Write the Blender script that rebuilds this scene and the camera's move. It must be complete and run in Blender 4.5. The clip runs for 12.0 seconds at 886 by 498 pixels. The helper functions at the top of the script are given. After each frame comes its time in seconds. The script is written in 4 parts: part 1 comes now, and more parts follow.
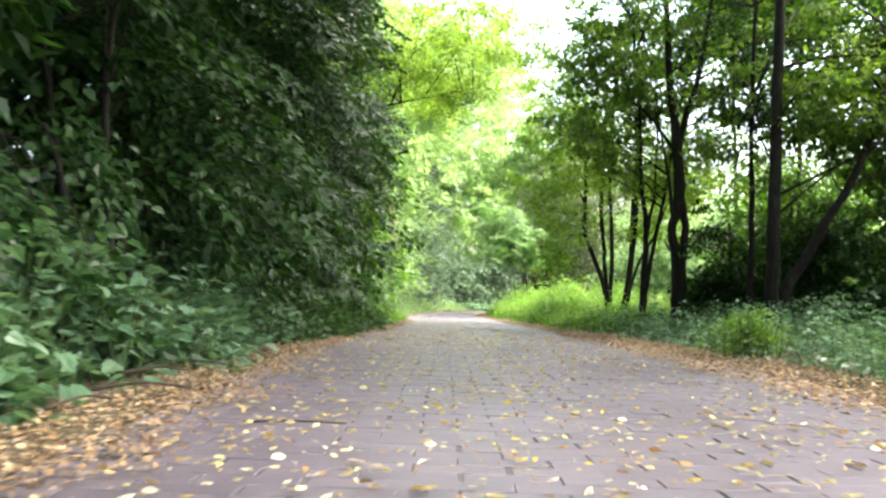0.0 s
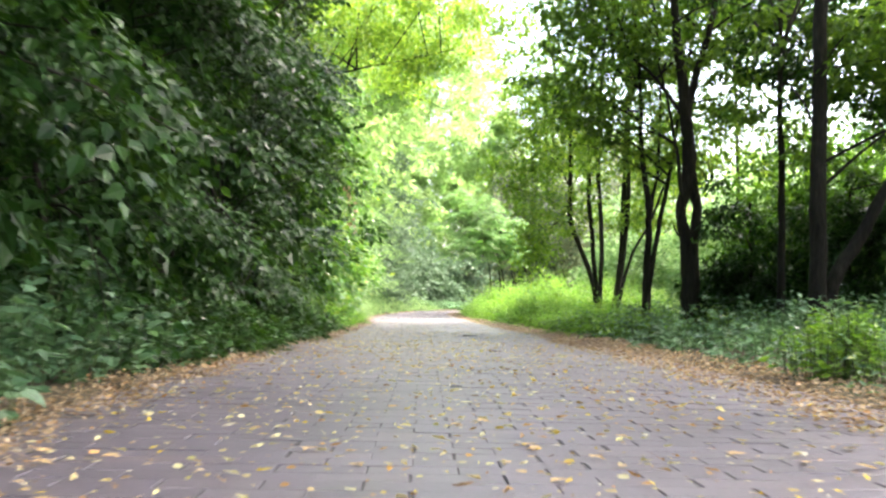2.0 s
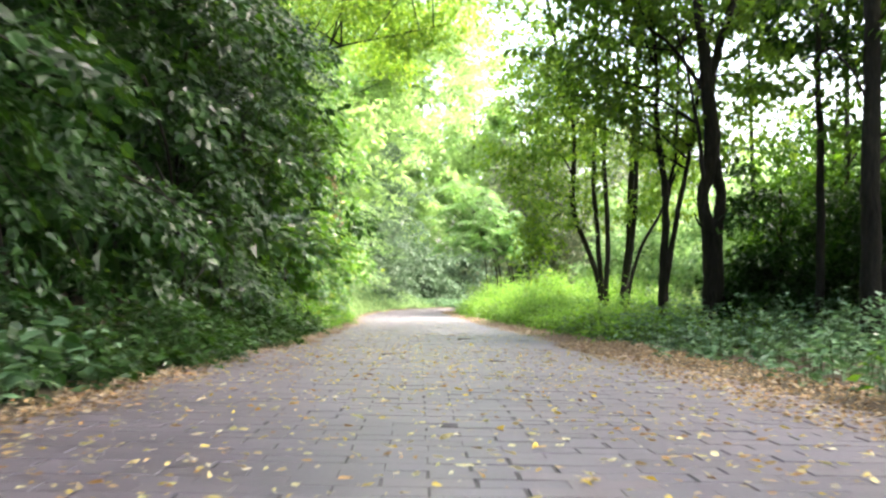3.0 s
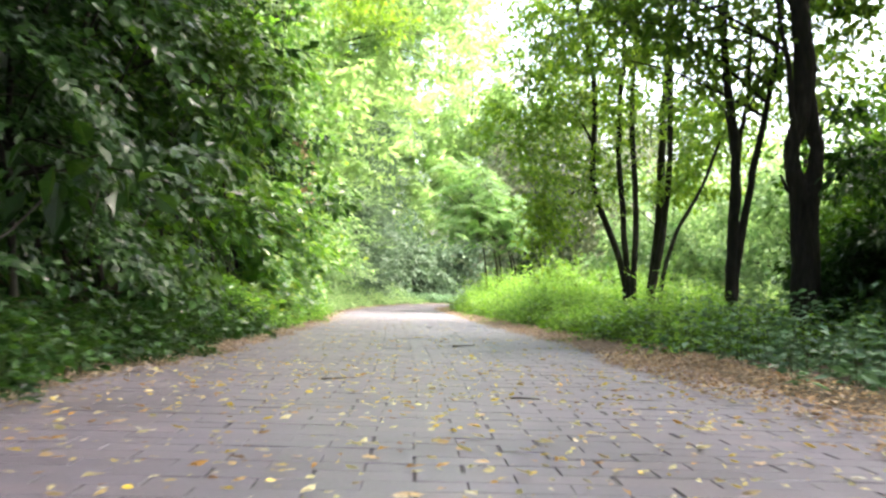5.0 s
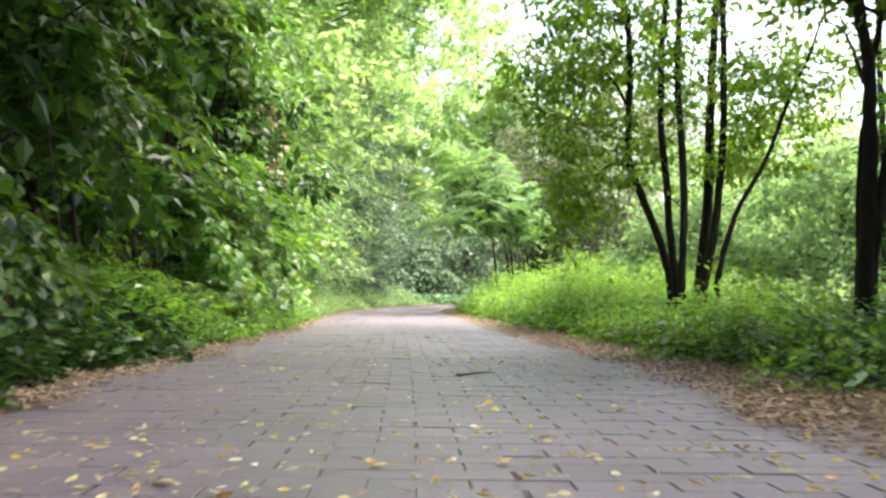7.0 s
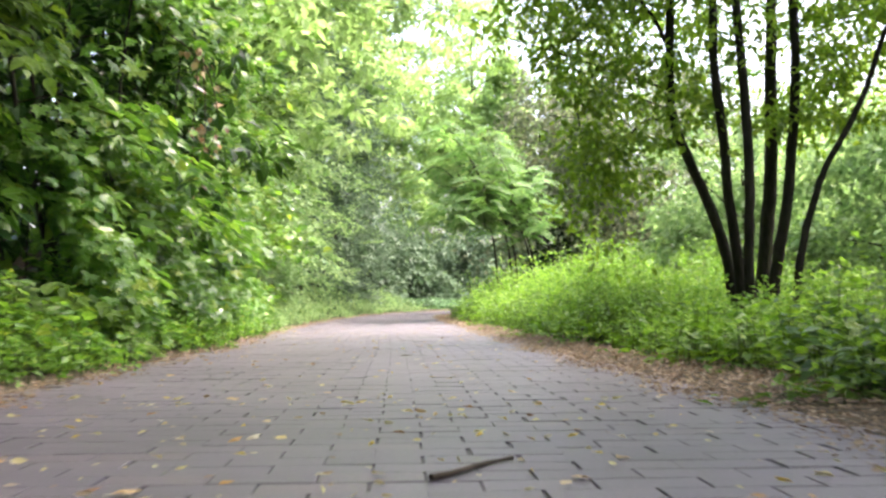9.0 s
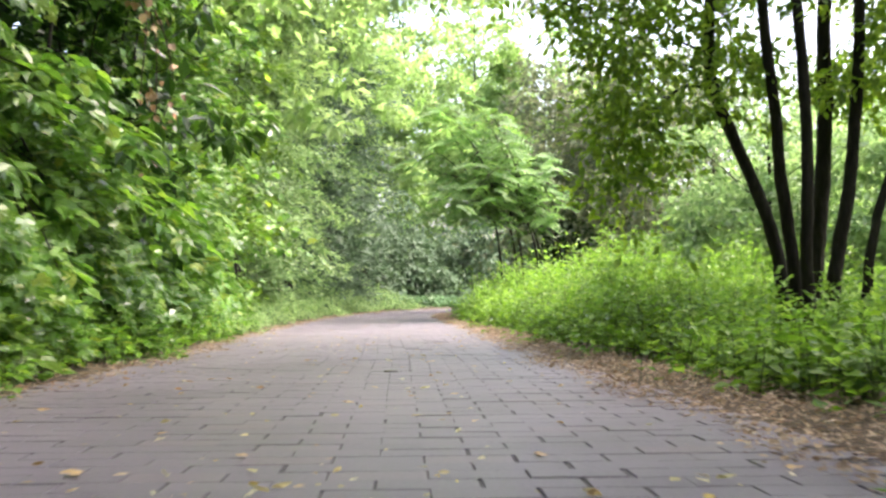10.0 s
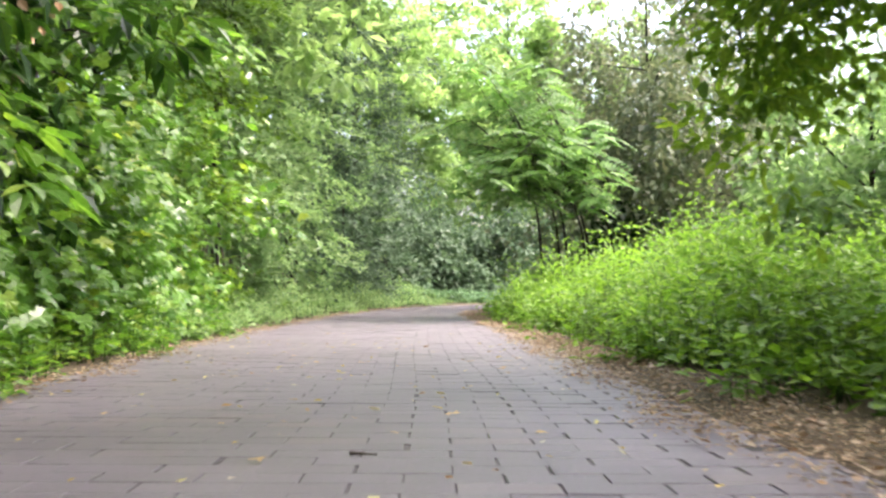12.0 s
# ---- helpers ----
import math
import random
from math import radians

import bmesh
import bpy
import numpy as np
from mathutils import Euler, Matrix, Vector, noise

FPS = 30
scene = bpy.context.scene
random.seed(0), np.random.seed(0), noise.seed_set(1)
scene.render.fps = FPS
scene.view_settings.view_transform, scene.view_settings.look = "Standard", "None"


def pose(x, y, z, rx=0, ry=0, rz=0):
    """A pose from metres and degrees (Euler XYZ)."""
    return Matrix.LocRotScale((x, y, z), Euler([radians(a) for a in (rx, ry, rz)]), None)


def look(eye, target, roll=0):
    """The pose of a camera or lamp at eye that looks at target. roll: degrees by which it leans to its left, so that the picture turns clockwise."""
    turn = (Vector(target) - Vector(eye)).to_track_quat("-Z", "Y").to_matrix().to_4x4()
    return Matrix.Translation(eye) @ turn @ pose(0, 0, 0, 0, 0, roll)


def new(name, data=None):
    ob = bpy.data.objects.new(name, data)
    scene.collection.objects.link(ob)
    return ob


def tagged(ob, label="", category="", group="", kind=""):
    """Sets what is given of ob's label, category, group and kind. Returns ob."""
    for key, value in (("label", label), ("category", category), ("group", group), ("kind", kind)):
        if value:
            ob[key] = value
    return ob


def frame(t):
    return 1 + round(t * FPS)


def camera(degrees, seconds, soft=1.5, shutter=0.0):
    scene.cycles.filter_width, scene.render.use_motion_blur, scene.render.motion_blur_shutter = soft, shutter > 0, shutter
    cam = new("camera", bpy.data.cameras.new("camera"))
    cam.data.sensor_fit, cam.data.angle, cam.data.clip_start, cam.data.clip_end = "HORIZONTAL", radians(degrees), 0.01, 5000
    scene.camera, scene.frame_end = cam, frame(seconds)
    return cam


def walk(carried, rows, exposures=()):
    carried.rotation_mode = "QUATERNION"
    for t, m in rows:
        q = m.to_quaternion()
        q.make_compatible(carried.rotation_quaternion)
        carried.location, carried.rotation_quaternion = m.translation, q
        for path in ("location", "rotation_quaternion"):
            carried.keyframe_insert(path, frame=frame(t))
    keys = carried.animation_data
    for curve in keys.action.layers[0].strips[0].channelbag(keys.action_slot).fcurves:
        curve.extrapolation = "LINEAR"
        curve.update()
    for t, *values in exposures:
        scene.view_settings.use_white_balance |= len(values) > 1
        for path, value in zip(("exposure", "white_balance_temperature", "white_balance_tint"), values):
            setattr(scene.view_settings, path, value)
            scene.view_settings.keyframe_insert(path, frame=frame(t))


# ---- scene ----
# A brick-paved woodland path: shady leaf wall on one side, trees and herbs on the other.
cam = camera(47.9, 12.0, soft=2.5, shutter=0.5)
PATH = [
    (0, (1.259, -2.917, 0.323), (1.069, -0.988, 0.433), 1.8),
    (0.5, (1.225, -2.331, 0.326), (1.057, -0.399, 0.438), 1.6),
    (1, (1.205, -1.767, 0.346), (1.052, 0.166, 0.455), 1.4),
    (1.5, (1.195, -1.142, 0.348), (1.047, 0.79, 0.458), 1.1),
    (2, (1.169, -0.45, 0.347), (1.028, 1.484, 0.455), 1.1),
    (2.5, (1.143, 0.162, 0.352), (1.004, 2.096, 0.459), 0.9),
    (3, (1.1, 0.828, 0.37), (0.969, 2.764, 0.472), 1.0),
    (3.2, (1.086, 1.091, 0.373), (0.958, 3.027, 0.472), 0.9),
    (4.8, (0.954, 3.39, 0.344), (0.837, 5.326, 0.436), 1.8),
    (5, (0.954, 3.657, 0.337), (0.832, 5.593, 0.432), 1.5),
    (5.5, (0.932, 4.241, 0.343), (0.81, 6.177, 0.436), 1.5),
    (6, (0.905, 4.904, 0.339), (0.778, 6.838, 0.434), 1.3),
    (6.5, (0.872, 5.546, 0.34), (0.74, 7.481, 0.435), 1.1),
    (7, (0.839, 6.168, 0.34), (0.705, 8.103, 0.436), 0.9),
    (7.2, (0.825, 6.431, 0.328), (0.689, 8.366, 0.429), 0.7),
    (8.8, (0.752, 8.537, 0.296), (0.624, 10.472, 0.407), -0.1),
    (9, (0.746, 8.805, 0.304), (0.616, 10.74, 0.412), -0.4),
    (9.5, (0.717, 9.459, 0.312), (0.587, 11.393, 0.419), -0.3),
    (10, (0.692, 10.104, 0.33), (0.558, 12.039, 0.431), -0.2),
    (10.5, (0.647, 10.767, 0.335), (0.511, 12.702, 0.43), -0.2),
    (11, (0.6, 11.41, 0.34), (0.456, 13.344, 0.433), -0.0),
    (11.5, (0.564, 12.012, 0.332), (0.395, 13.944, 0.425), -0.0),
    (12, (0.505, 12.609, 0.34), (0.314, 14.54, 0.43), 0.3),
]
# the film camera's own exposure and white balance
EXPOSURES = [(0.0, 3.05, 6500, 8), (1.0, 3.22, 6500, 10), (2.0, 3.27, 6500, 10), (3.0, 3.22, 6500, 10), (5.0, 3.13, 6500, 12), (6.5, 2.84, 6500, 12), (9.0, 2.8, 6500, 18), (10.5, 2.58, 6500, 18), (12.0, 2.54, 6500, 16)]
walk(cam, [(t, look(eye, target, roll)) for t, eye, target, roll in PATH], EXPOSURES)

# ---------------------------------------------------------------- light
world = bpy.data.worlds.new("sky")
scene.world = world
world.use_nodes = True
wn = world.node_tree
sky = wn.nodes.new("ShaderNodeTexSky")
sky.sky_type = 'NISHITA'
sky.sun_disc = False
SUN_UP, SUN_ROUND = radians(60), radians(70)
sky.sun_elevation, sky.sun_rotation = SUN_UP, SUN_ROUND
sky.air_density, sky.dust_density, sky.ozone_density = 1.0, 7.0, 0.6
wn.links.new(sky.outputs[0], wn.nodes["Background"].inputs[0])
wn.nodes["Background"].inputs[1].default_value = 0.15
sun = new("sun", bpy.data.lights.new("sun", 'SUN'))
sun.data.energy, sun.data.angle, sun.data.color = 1.5, radians(50), (1.0, 0.97, 0.92)
sun.matrix_world = look((0, 0, 0), (-math.sin(SUN_ROUND) * math.cos(SUN_UP), -math.cos(SUN_ROUND) * math.cos(SUN_UP), -math.sin(SUN_UP)))


# ---------------------------------------------------------------- materials
def nodes_of(name):
    m = bpy.data.materials.new(name)
    m.use_nodes = True
    return m, m.node_tree, m.node_tree.nodes, m.node_tree.nodes["Principled BSDF"]


def ramp_node(nt, stops):
    r = nt.nodes.new("ShaderNodeValToRGB")
    while len(r.color_ramp.elements) < len(stops):
        r.color_ramp.elements.new(0.5)
    for e, (p, c) in zip(r.color_ramp.elements, stops):
        e.position, e.color = p, (*c, 1)
    return r


def leaf_material(name, colours, see_through=0.35, rough=0.42, tint=(1.25, 1.35, 0.55), gloss=0.36):
    """Leaves: each one its own shade, light passes through the blade."""
    m, nt, ns, p = nodes_of(name)
    out = ns["Material Output"]
    geo = ns.new("ShaderNodeNewGeometry")
    r = ramp_node(nt, [(i / (len(colours) - 1), c) for i, c in enumerate(colours)])
    nt.links.new(geo.outputs["Random Per Island"], r.inputs[0])
    tc = ns.new("ShaderNodeTexCoord")
    n1 = ns.new("ShaderNodeTexNoise")
    n1.inputs["Scale"].default_value = 60.0
    n2 = ns.new("ShaderNodeTexNoise")
    n2.inputs["Scale"].default_value = 0.9
    for n in (n1, n2):
        nt.links.new(tc.outputs["Object"], n.inputs["Vector"])
    add = ns.new("ShaderNodeMath")
    add.operation = 'ADD'
    nt.links.new(n1.outputs["Fac"], add.inputs[0])
    nt.links.new(n2.outputs["Fac"], add.inputs[1])
    hsv = ns.new("ShaderNodeHueSaturation")
    mr = ns.new("ShaderNodeMapRange")
    mr.inputs["From Min"].default_value, mr.inputs["From Max"].default_value = 0.7, 1.3
    mr.inputs["To Min"].default_value, mr.inputs["To Max"].default_value = 0.72, 1.3
    nt.links.new(add.outputs[0], mr.inputs["Value"])
    nt.links.new(mr.outputs[0], hsv.inputs["Value"])
    nt.links.new(r.outputs[0], hsv.inputs["Color"])
    nt.links.new(hsv.outputs[0], p.inputs["Base Color"])
    p.inputs["Roughness"].default_value = rough
    wax = ns.new("ShaderNodeMath")
    wax.operation = 'FRACT'
    spread = ns.new("ShaderNodeMath")
    spread.operation = 'MULTIPLY'
    spread.inputs[1].default_value = 37.0
    nt.links.new(geo.outputs["Random Per Island"], spread.inputs[0])
    nt.links.new(spread.outputs[0], wax.inputs[0])
    shine = ramp_node(nt, [(0.0, (0.3 * gloss,) * 3), (0.6, (0.7 * gloss,) * 3), (1.0, (min(1.0, 2.8 * gloss),) * 3)])
    nt.links.new(wax.outputs[0], shine.inputs[0])
    nt.links.new(shine.outputs[0], p.inputs["Specular IOR Level"])
    tr = ns.new("ShaderNodeBsdfTranslucent")
    mul = ns.new("ShaderNodeMix")
    mul.data_type, mul.blend_type = 'RGBA', 'MULTIPLY'
    mul.inputs["Factor"].default_value = 1.0
    nt.links.new(hsv.outputs[0], mul.inputs["A"])
    mul.inputs["B"].default_value = (*tint, 1)
    nt.links.new(mul.outputs["Result"], tr.inputs["Color"])
    mix = ns.new("ShaderNodeMixShader")
    mix.inputs[0].default_value = see_through
    nt.links.new(p.outputs[0], mix.inputs[1])
    nt.links.new(tr.outputs[0], mix.inputs[2])
    nt.links.new(mix.outputs[0], out.inputs["Surface"])
    return m


def rough_material(name, stops, scale, rough=0.85, bump=0.3, stretch=(1, 1, 1), fine=30.0, dist=0.01):
    """Earth, bark: two scales of noise in colour and relief."""
    m, nt, ns, p = nodes_of(name)
    tc = ns.new("ShaderNodeTexCoord")
    mp = ns.new("ShaderNodeMapping")
    mp.inputs["Scale"].default_value = stretch
    nt.links.new(tc.outputs["Object"], mp.inputs["Vector"])
    a, b = ns.new("ShaderNodeTexNoise"), ns.new("ShaderNodeTexNoise")
    a.inputs["Scale"].default_value, b.inputs["Scale"].default_value = scale, fine
    a.inputs["Detail"].default_value = b.inputs["Detail"].default_value = 6.0
    for n in (a, b):
        nt.links.new(mp.outputs[0], n.inputs["Vector"])
    mx = ns.new("ShaderNodeMix")
    mx.inputs["Factor"].default_value = 0.5
    nt.links.new(a.outputs["Fac"], mx.inputs["A"])
    nt.links.new(b.outputs["Fac"], mx.inputs["B"])
    r = ramp_node(nt, stops)
    nt.links.new(mx.outputs["Result"], r.inputs[0])
    nt.links.new(r.outputs[0], p.inputs["Base Color"])
    p.inputs["Roughness"].default_value = rough
    p.inputs["Specular IOR Level"].default_value = 0.15
    bp = ns.new("ShaderNodeBump")
    bp.inputs["Strength"].default_value, bp.inputs["Distance"].default_value = bump, dist
    nt.links.new(b.outputs["Fac"], bp.inputs["Height"])
    nt.links.new(bp.outputs[0], p.inputs["Normal"])
    return m


def brick_material(name, per_object):
    """Grey-mauve concrete pavers, each its own shade, dusty and stained."""
    m, nt, ns, p = nodes_of(name)
    src = ns.new("ShaderNodeObjectInfo") if per_object else ns.new("ShaderNodeNewGeometry")
    shade = ramp_node(nt, [(0.0, (0.096, 0.084, 0.106)), (0.35, (0.102, 0.090, 0.115)), (0.7, (0.107, 0.095, 0.120)), (0.9, (0.117, 0.103, 0.126)), (1.0, (0.124, 0.103, 0.122))])
    nt.links.new(src.outputs["Random" if per_object else "Random Per Island"], shade.inputs[0])
    geo = ns.new("ShaderNodeNewGeometry")
    big, fine = ns.new("ShaderNodeTexNoise"), ns.new("ShaderNodeTexNoise")
    big.inputs["Scale"].default_value, fine.inputs["Scale"].default_value = 1.3, 90.0
    big.inputs["Detail"].default_value = fine.inputs["Detail"].default_value = 5.0
    for n in (big, fine):
        nt.links.new(geo.outputs["Position"], n.inputs["Vector"])
    stain = ramp_node(nt, [(0.3, (0.74, 0.72, 0.70)), (0.6, (1.06, 1.04, 1.03))])
    nt.links.new(big.outputs["Fac"], stain.inputs[0])
    grain = ramp_node(nt, [(0.3, (0.8, 0.8, 0.8)), (0.7, (1.15, 1.14, 1.12))])
    nt.links.new(fine.outputs["Fac"], grain.inputs[0])
    col = shade.outputs[0]
    for g in (stain, grain):
        mu = ns.new("ShaderNodeMix")
        mu.data_type, mu.blend_type = 'RGBA', 'MULTIPLY'
        mu.inputs["Factor"].default_value = 1.0
        nt.links.new(col, mu.inputs["A"])
        nt.links.new(g.outputs[0], mu.inputs["B"])
        col = mu.outputs["Result"]
    nt.links.new(col, p.inputs["Base Color"])
    p.inputs["Roughness"].default_value = 0.5
    p.inputs["Specular IOR Level"].default_value = 0.65
    bp = ns.new("ShaderNodeBump")
    bp.inputs["Strength"].default_value, bp.inputs["Distance"].default_value = 0.25, 0.003
    nt.links.new(fine.outputs["Fac"], bp.inputs["Height"])
    nt.links.new(bp.outputs[0], p.inputs["Normal"])
    return m


M_BRICK_ONE = brick_material("paver", True)
M_BRICK = brick_material("pavers", False)
M_BED = rough_material("joint_sand", [(0.38, (0.05, 0.047, 0.049)), (0.6, (0.12, 0.113, 0.118))], 5.0)
M_SOIL = rough_material("forest_soil", [(0.25, (0.045, 0.034, 0.024)), (0.45, (0.095, 0.071, 0.048)), (0.6, (0.08, 0.07, 0.042)), (0.75, (0.066, 0.075, 0.034))], 1.2, bump=0.8, dist=0.03)
M_BARK = rough_material("dark_bark", [(0.3, (0.012, 0.01, 0.008)), (0.55, (0.03, 0.026, 0.02)), (0.75, (0.066, 0.06, 0.042))], 5.0, bump=0.9, stretch=(1, 1, 0.25), fine=38.0, dist=0.015)
M_TWIG = rough_material("dead_wood", [(0.3, (0.03, 0.024, 0.018)), (0.7, (0.10, 0.08, 0.06))], 12.0, bump=0.5)
M_STEM = rough_material("green_stem", [(0.3, (0.03, 0.055, 0.014)), (0.7, (0.055, 0.085, 0.024))], 12.0, bump=0.2, rough=0.6)

# greens kept dark so the shade is in the leaf colour itself
M_LEAF_DARK = leaf_material("shade_dark_leaves", [(0.013, 0.037, 0.009), (0.020, 0.054, 0.014), (0.031, 0.075, 0.019), (0.048, 0.108, 0.027)], 0.36, 0.34, (1.5, 1.5, 0.5), 0.21)
M_LEAF_MID = leaf_material("green_leaves", [(0.030, 0.071, 0.011), (0.044, 0.101, 0.015), (0.059, 0.128, 0.018), (0.085, 0.158, 0.026)], 0.5, 0.42, (1.35, 1.4, 0.5), 0.2)
M_LEAF_VINE = leaf_material("vine_leaves", [(0.049, 0.120, 0.025), (0.117, 0.235, 0.041), (0.065, 0.158, 0.031), (0.163, 0.311, 0.054), (0.090, 0.199, 0.037), (0.135, 0.273, 0.047), (0.056, 0.138, 0.029), (0.188, 0.342, 0.061), (0.080, 0.182, 0.036), (0.150, 0.293, 0.050), (0.107, 0.219, 0.041), (0.200, 0.352, 0.061), (0.238, 0.310, 0.060)], 0.46, 0.3, (1.35, 1.4, 0.6), 0.32)
# far leaves: distance haze and glare are put into these pale greens
M_LEAF_HAZE = leaf_material("haze_pale_leaves", [(0.14, 0.23, 0.08), (0.19, 0.29, 0.108), (0.24, 0.35, 0.142), (0.295, 0.405, 0.185)], 0.62, 0.55, (1.42, 1.45, 1.05))
# scrub greens are lightened for the same haze
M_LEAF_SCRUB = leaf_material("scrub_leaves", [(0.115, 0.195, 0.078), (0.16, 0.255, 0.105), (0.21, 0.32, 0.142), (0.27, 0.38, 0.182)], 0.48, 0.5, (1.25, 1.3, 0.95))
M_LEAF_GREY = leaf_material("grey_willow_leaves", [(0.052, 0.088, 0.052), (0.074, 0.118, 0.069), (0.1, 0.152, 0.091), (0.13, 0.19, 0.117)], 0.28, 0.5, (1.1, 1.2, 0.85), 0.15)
M_LEAF_BROWNISH = leaf_material("dull_leaves", [(0.083, 0.111, 0.065), (0.118, 0.154, 0.086), (0.162, 0.201, 0.116), (0.162, 0.175, 0.113), (0.196, 0.228, 0.139)], 0.35, 0.5, (1.2, 1.2, 0.9))
M_LEAF_OLIVE = leaf_material("olive_leaves", [(0.087, 0.158, 0.029), (0.123, 0.213, 0.040), (0.161, 0.261, 0.049), (0.223, 0.322, 0.072)], 0.6, 0.48, (1.5, 1.5, 0.52))
M_LEAF_CANOPY = leaf_material("canopy_leaves", [(0.051, 0.104, 0.022), (0.079, 0.150, 0.029), (0.114, 0.202, 0.037), (0.157, 0.260, 0.049)], 0.5, 0.42, (1.4, 1.4, 0.5), 0.2)
M_LEAF_FEATHER = leaf_material("feathery_leaves", [(0.1, 0.2, 0.062), (0.135, 0.25, 0.08), (0.17, 0.295, 0.1)], 0.52, 0.5, (1.35, 1.4, 0.8))
M_HERB = leaf_material("herb_leaves", [(0.067, 0.152, 0.020), (0.102, 0.205, 0.027), (0.140, 0.260, 0.036), (0.194, 0.320, 0.049)], 0.44, 0.45, (1.25, 1.35, 0.55))
M_HERB_TIP = leaf_material("young_herb_leaves", [(0.138, 0.262, 0.046), (0.175, 0.31, 0.06), (0.215, 0.345, 0.08)], 0.5, 0.5, (1.25, 1.35, 0.65))
M_NETTLE = leaf_material("undergrowth_leaves", [(0.05, 0.108, 0.054), (0.08, 0.158, 0.08), (0.114, 0.208, 0.11), (0.165, 0.275, 0.152)], 0.3, 0.42, (1.2, 1.3, 0.75))
M_LITTER = leaf_material("dry_leaf_litter", [(0.11, 0.074, 0.045), (0.22, 0.145, 0.075), (0.35, 0.235, 0.115), (0.43, 0.30, 0.15), (0.47, 0.375, 0.24), (0.28, 0.20, 0.125), (0.40, 0.215, 0.08)], 0.15, 0.6, (1.1, 1.0, 0.8))
# browner copy of the litter, its colours dulled to stand for shade
M_LITTER_SHADED = leaf_material("shaded_leaf_litter", [(0.15, 0.108, 0.078), (0.22, 0.16, 0.108), (0.3, 0.222, 0.142), (0.335, 0.255, 0.162), (0.38, 0.312, 0.225), (0.25, 0.192, 0.138), (0.315, 0.2, 0.11)], 0.12, 0.7, (1.1, 1.0, 0.8))
M_FALLEN = leaf_material("yellow_fallen_leaves", [(0.499, 0.361, 0.043), (0.516, 0.387, 0.052), (0.568, 0.516, 0.31), (0.464, 0.43, 0.189), (0.602, 0.568, 0.43), (0.473, 0.258, 0.06), (0.241, 0.146, 0.069), (0.5, 0.42, 0.2), (0.43, 0.413, 0.172)], 0.15, 0.5, (1.1, 1.0, 0.7))


# ---------------------------------------------------------------- mesh tools
def build(name, V, F, mat, parent=None, label="", smooth=False):
    """One mesh object from arrays of points and triangles."""
    V, F = np.asarray(V, np.float32), np.asarray(F, np.int32)
    me = bpy.data.meshes.new(name)
    me.vertices.add(len(V))
    me.vertices.foreach_set("co", V.ravel())
    k = F.shape[1]
    me.loops.add(F.size)
    me.loops.foreach_set("vertex_index", F.ravel())
    me.polygons.add(len(F))
    me.polygons.foreach_set("loop_start", np.arange(0, F.size, k, dtype=np.int32))
    me.polygons.foreach_set("use_smooth", np.full(len(F), smooth))
    me.materials.append(mat)
    me.update(calc_edges=True)
    ob = new(name, me)
    if parent is not None:
        ob.parent = parent
    if label:
        tagged(ob, label)
    return ob


def thing(name, place, label, category, group="", kind=""):
    ob = new(name)
    ob.location = place
    ob.empty_display_size = 0.1
    return tagged(ob, label, category, group, kind)


def join(pieces):
    Vs, Fs, n = [], [], 0
    for V, F in pieces:
        Vs.append(V)
        Fs.append(F + n)
        n += len(V)
    return np.concatenate(Vs), np.concatenate(Fs)


def fan(outline, middle):
    V = np.array([middle] + outline, float)
    n = len(outline)
    return V, np.array([(0, 1 + i, 1 + (i + 1) % n) for i in range(n)])


def mirrored(half):
    """Outline from its right half (y < 0), base first, tip last."""
    return half + [(x, -y, z) for x, y, z in half[-2:0:-1]]


BROAD = (np.array([(0, 0, 0), (0.12, -0.3, 0.03), (0.5, -0.38, 0.05), (1, 0, -0.14), (0.5, 0.38, 0.05), (0.12, 0.3, 0.03)], float), np.array([(0, 1, 2), (0, 2, 3), (0, 3, 4), (0, 4, 5)]))
DIAMOND = (np.array([(0, 0, 0), (0.45, -0.27, 0.07), (1, 0, -0.08), (0.45, 0.27, 0.07)], float), np.array([(0, 1, 2), (0, 2, 3)]))
OVAL = (np.array([(0, 0, 0), (0.22, -0.22, 0.06), (0.58, -0.25, 0.05), (1, 0, -0.12), (0.58, 0.25, 0.05), (0.22, 0.22, 0.06)], float), np.array([(0, 1, 2), (0, 2, 3), (0, 3, 4), (0, 4, 5)]))
LOBED = fan(mirrored([(0.06, 0, 0), (-0.06, -0.26, 0.02), (0.22, -0.50, 0.0), (0.38, -0.30, 0.05), (0.66, -0.38, 0.0), (0.70, -0.16, 0.03), (1.05, 0, -0.10)]), (0.33, 0, -0.02))
HEART = (np.array([(0, 0, 0), (-0.08, -0.2, 0.03), (0.2, -0.36, 0.05), (0.6, -0.25, 0.03), (1, 0, -0.14), (0.6, 0.25, 0.03), (0.2, 0.36, 0.05), (-0.08, 0.2, 0.03)], float), np.array([(0, 1, 2), (0, 2, 3), (0, 3, 4), (0, 4, 5), (0, 5, 6), (0, 6, 7)]))
CURLED = (np.array([(0, 0, 0.02), (0.25, -0.27, 0.13), (0.65, -0.25, 0.08), (1, 0, 0.10), (0.65, 0.25, 0.10), (0.25, 0.27, 0.11)], float), np.array([(0, 1, 2), (0, 2, 3), (0, 3, 4), (0, 4, 5)]))

CRUMPLED = (CURLED[0] * (1, 0.55, 1.5) + np.array([(0, 0, 0), (0, 0.05, 0.05), (0, -0.04, 0), (0, 0.1, 0.12), (0, 0, 0.1), (0, -0.05, 0)]), CURLED[1])


def unit(a):
    return a / np.maximum(np.linalg.norm(a, axis=-1, keepdims=True), 1e-9)


def leaves(shape, P, D, N, S):
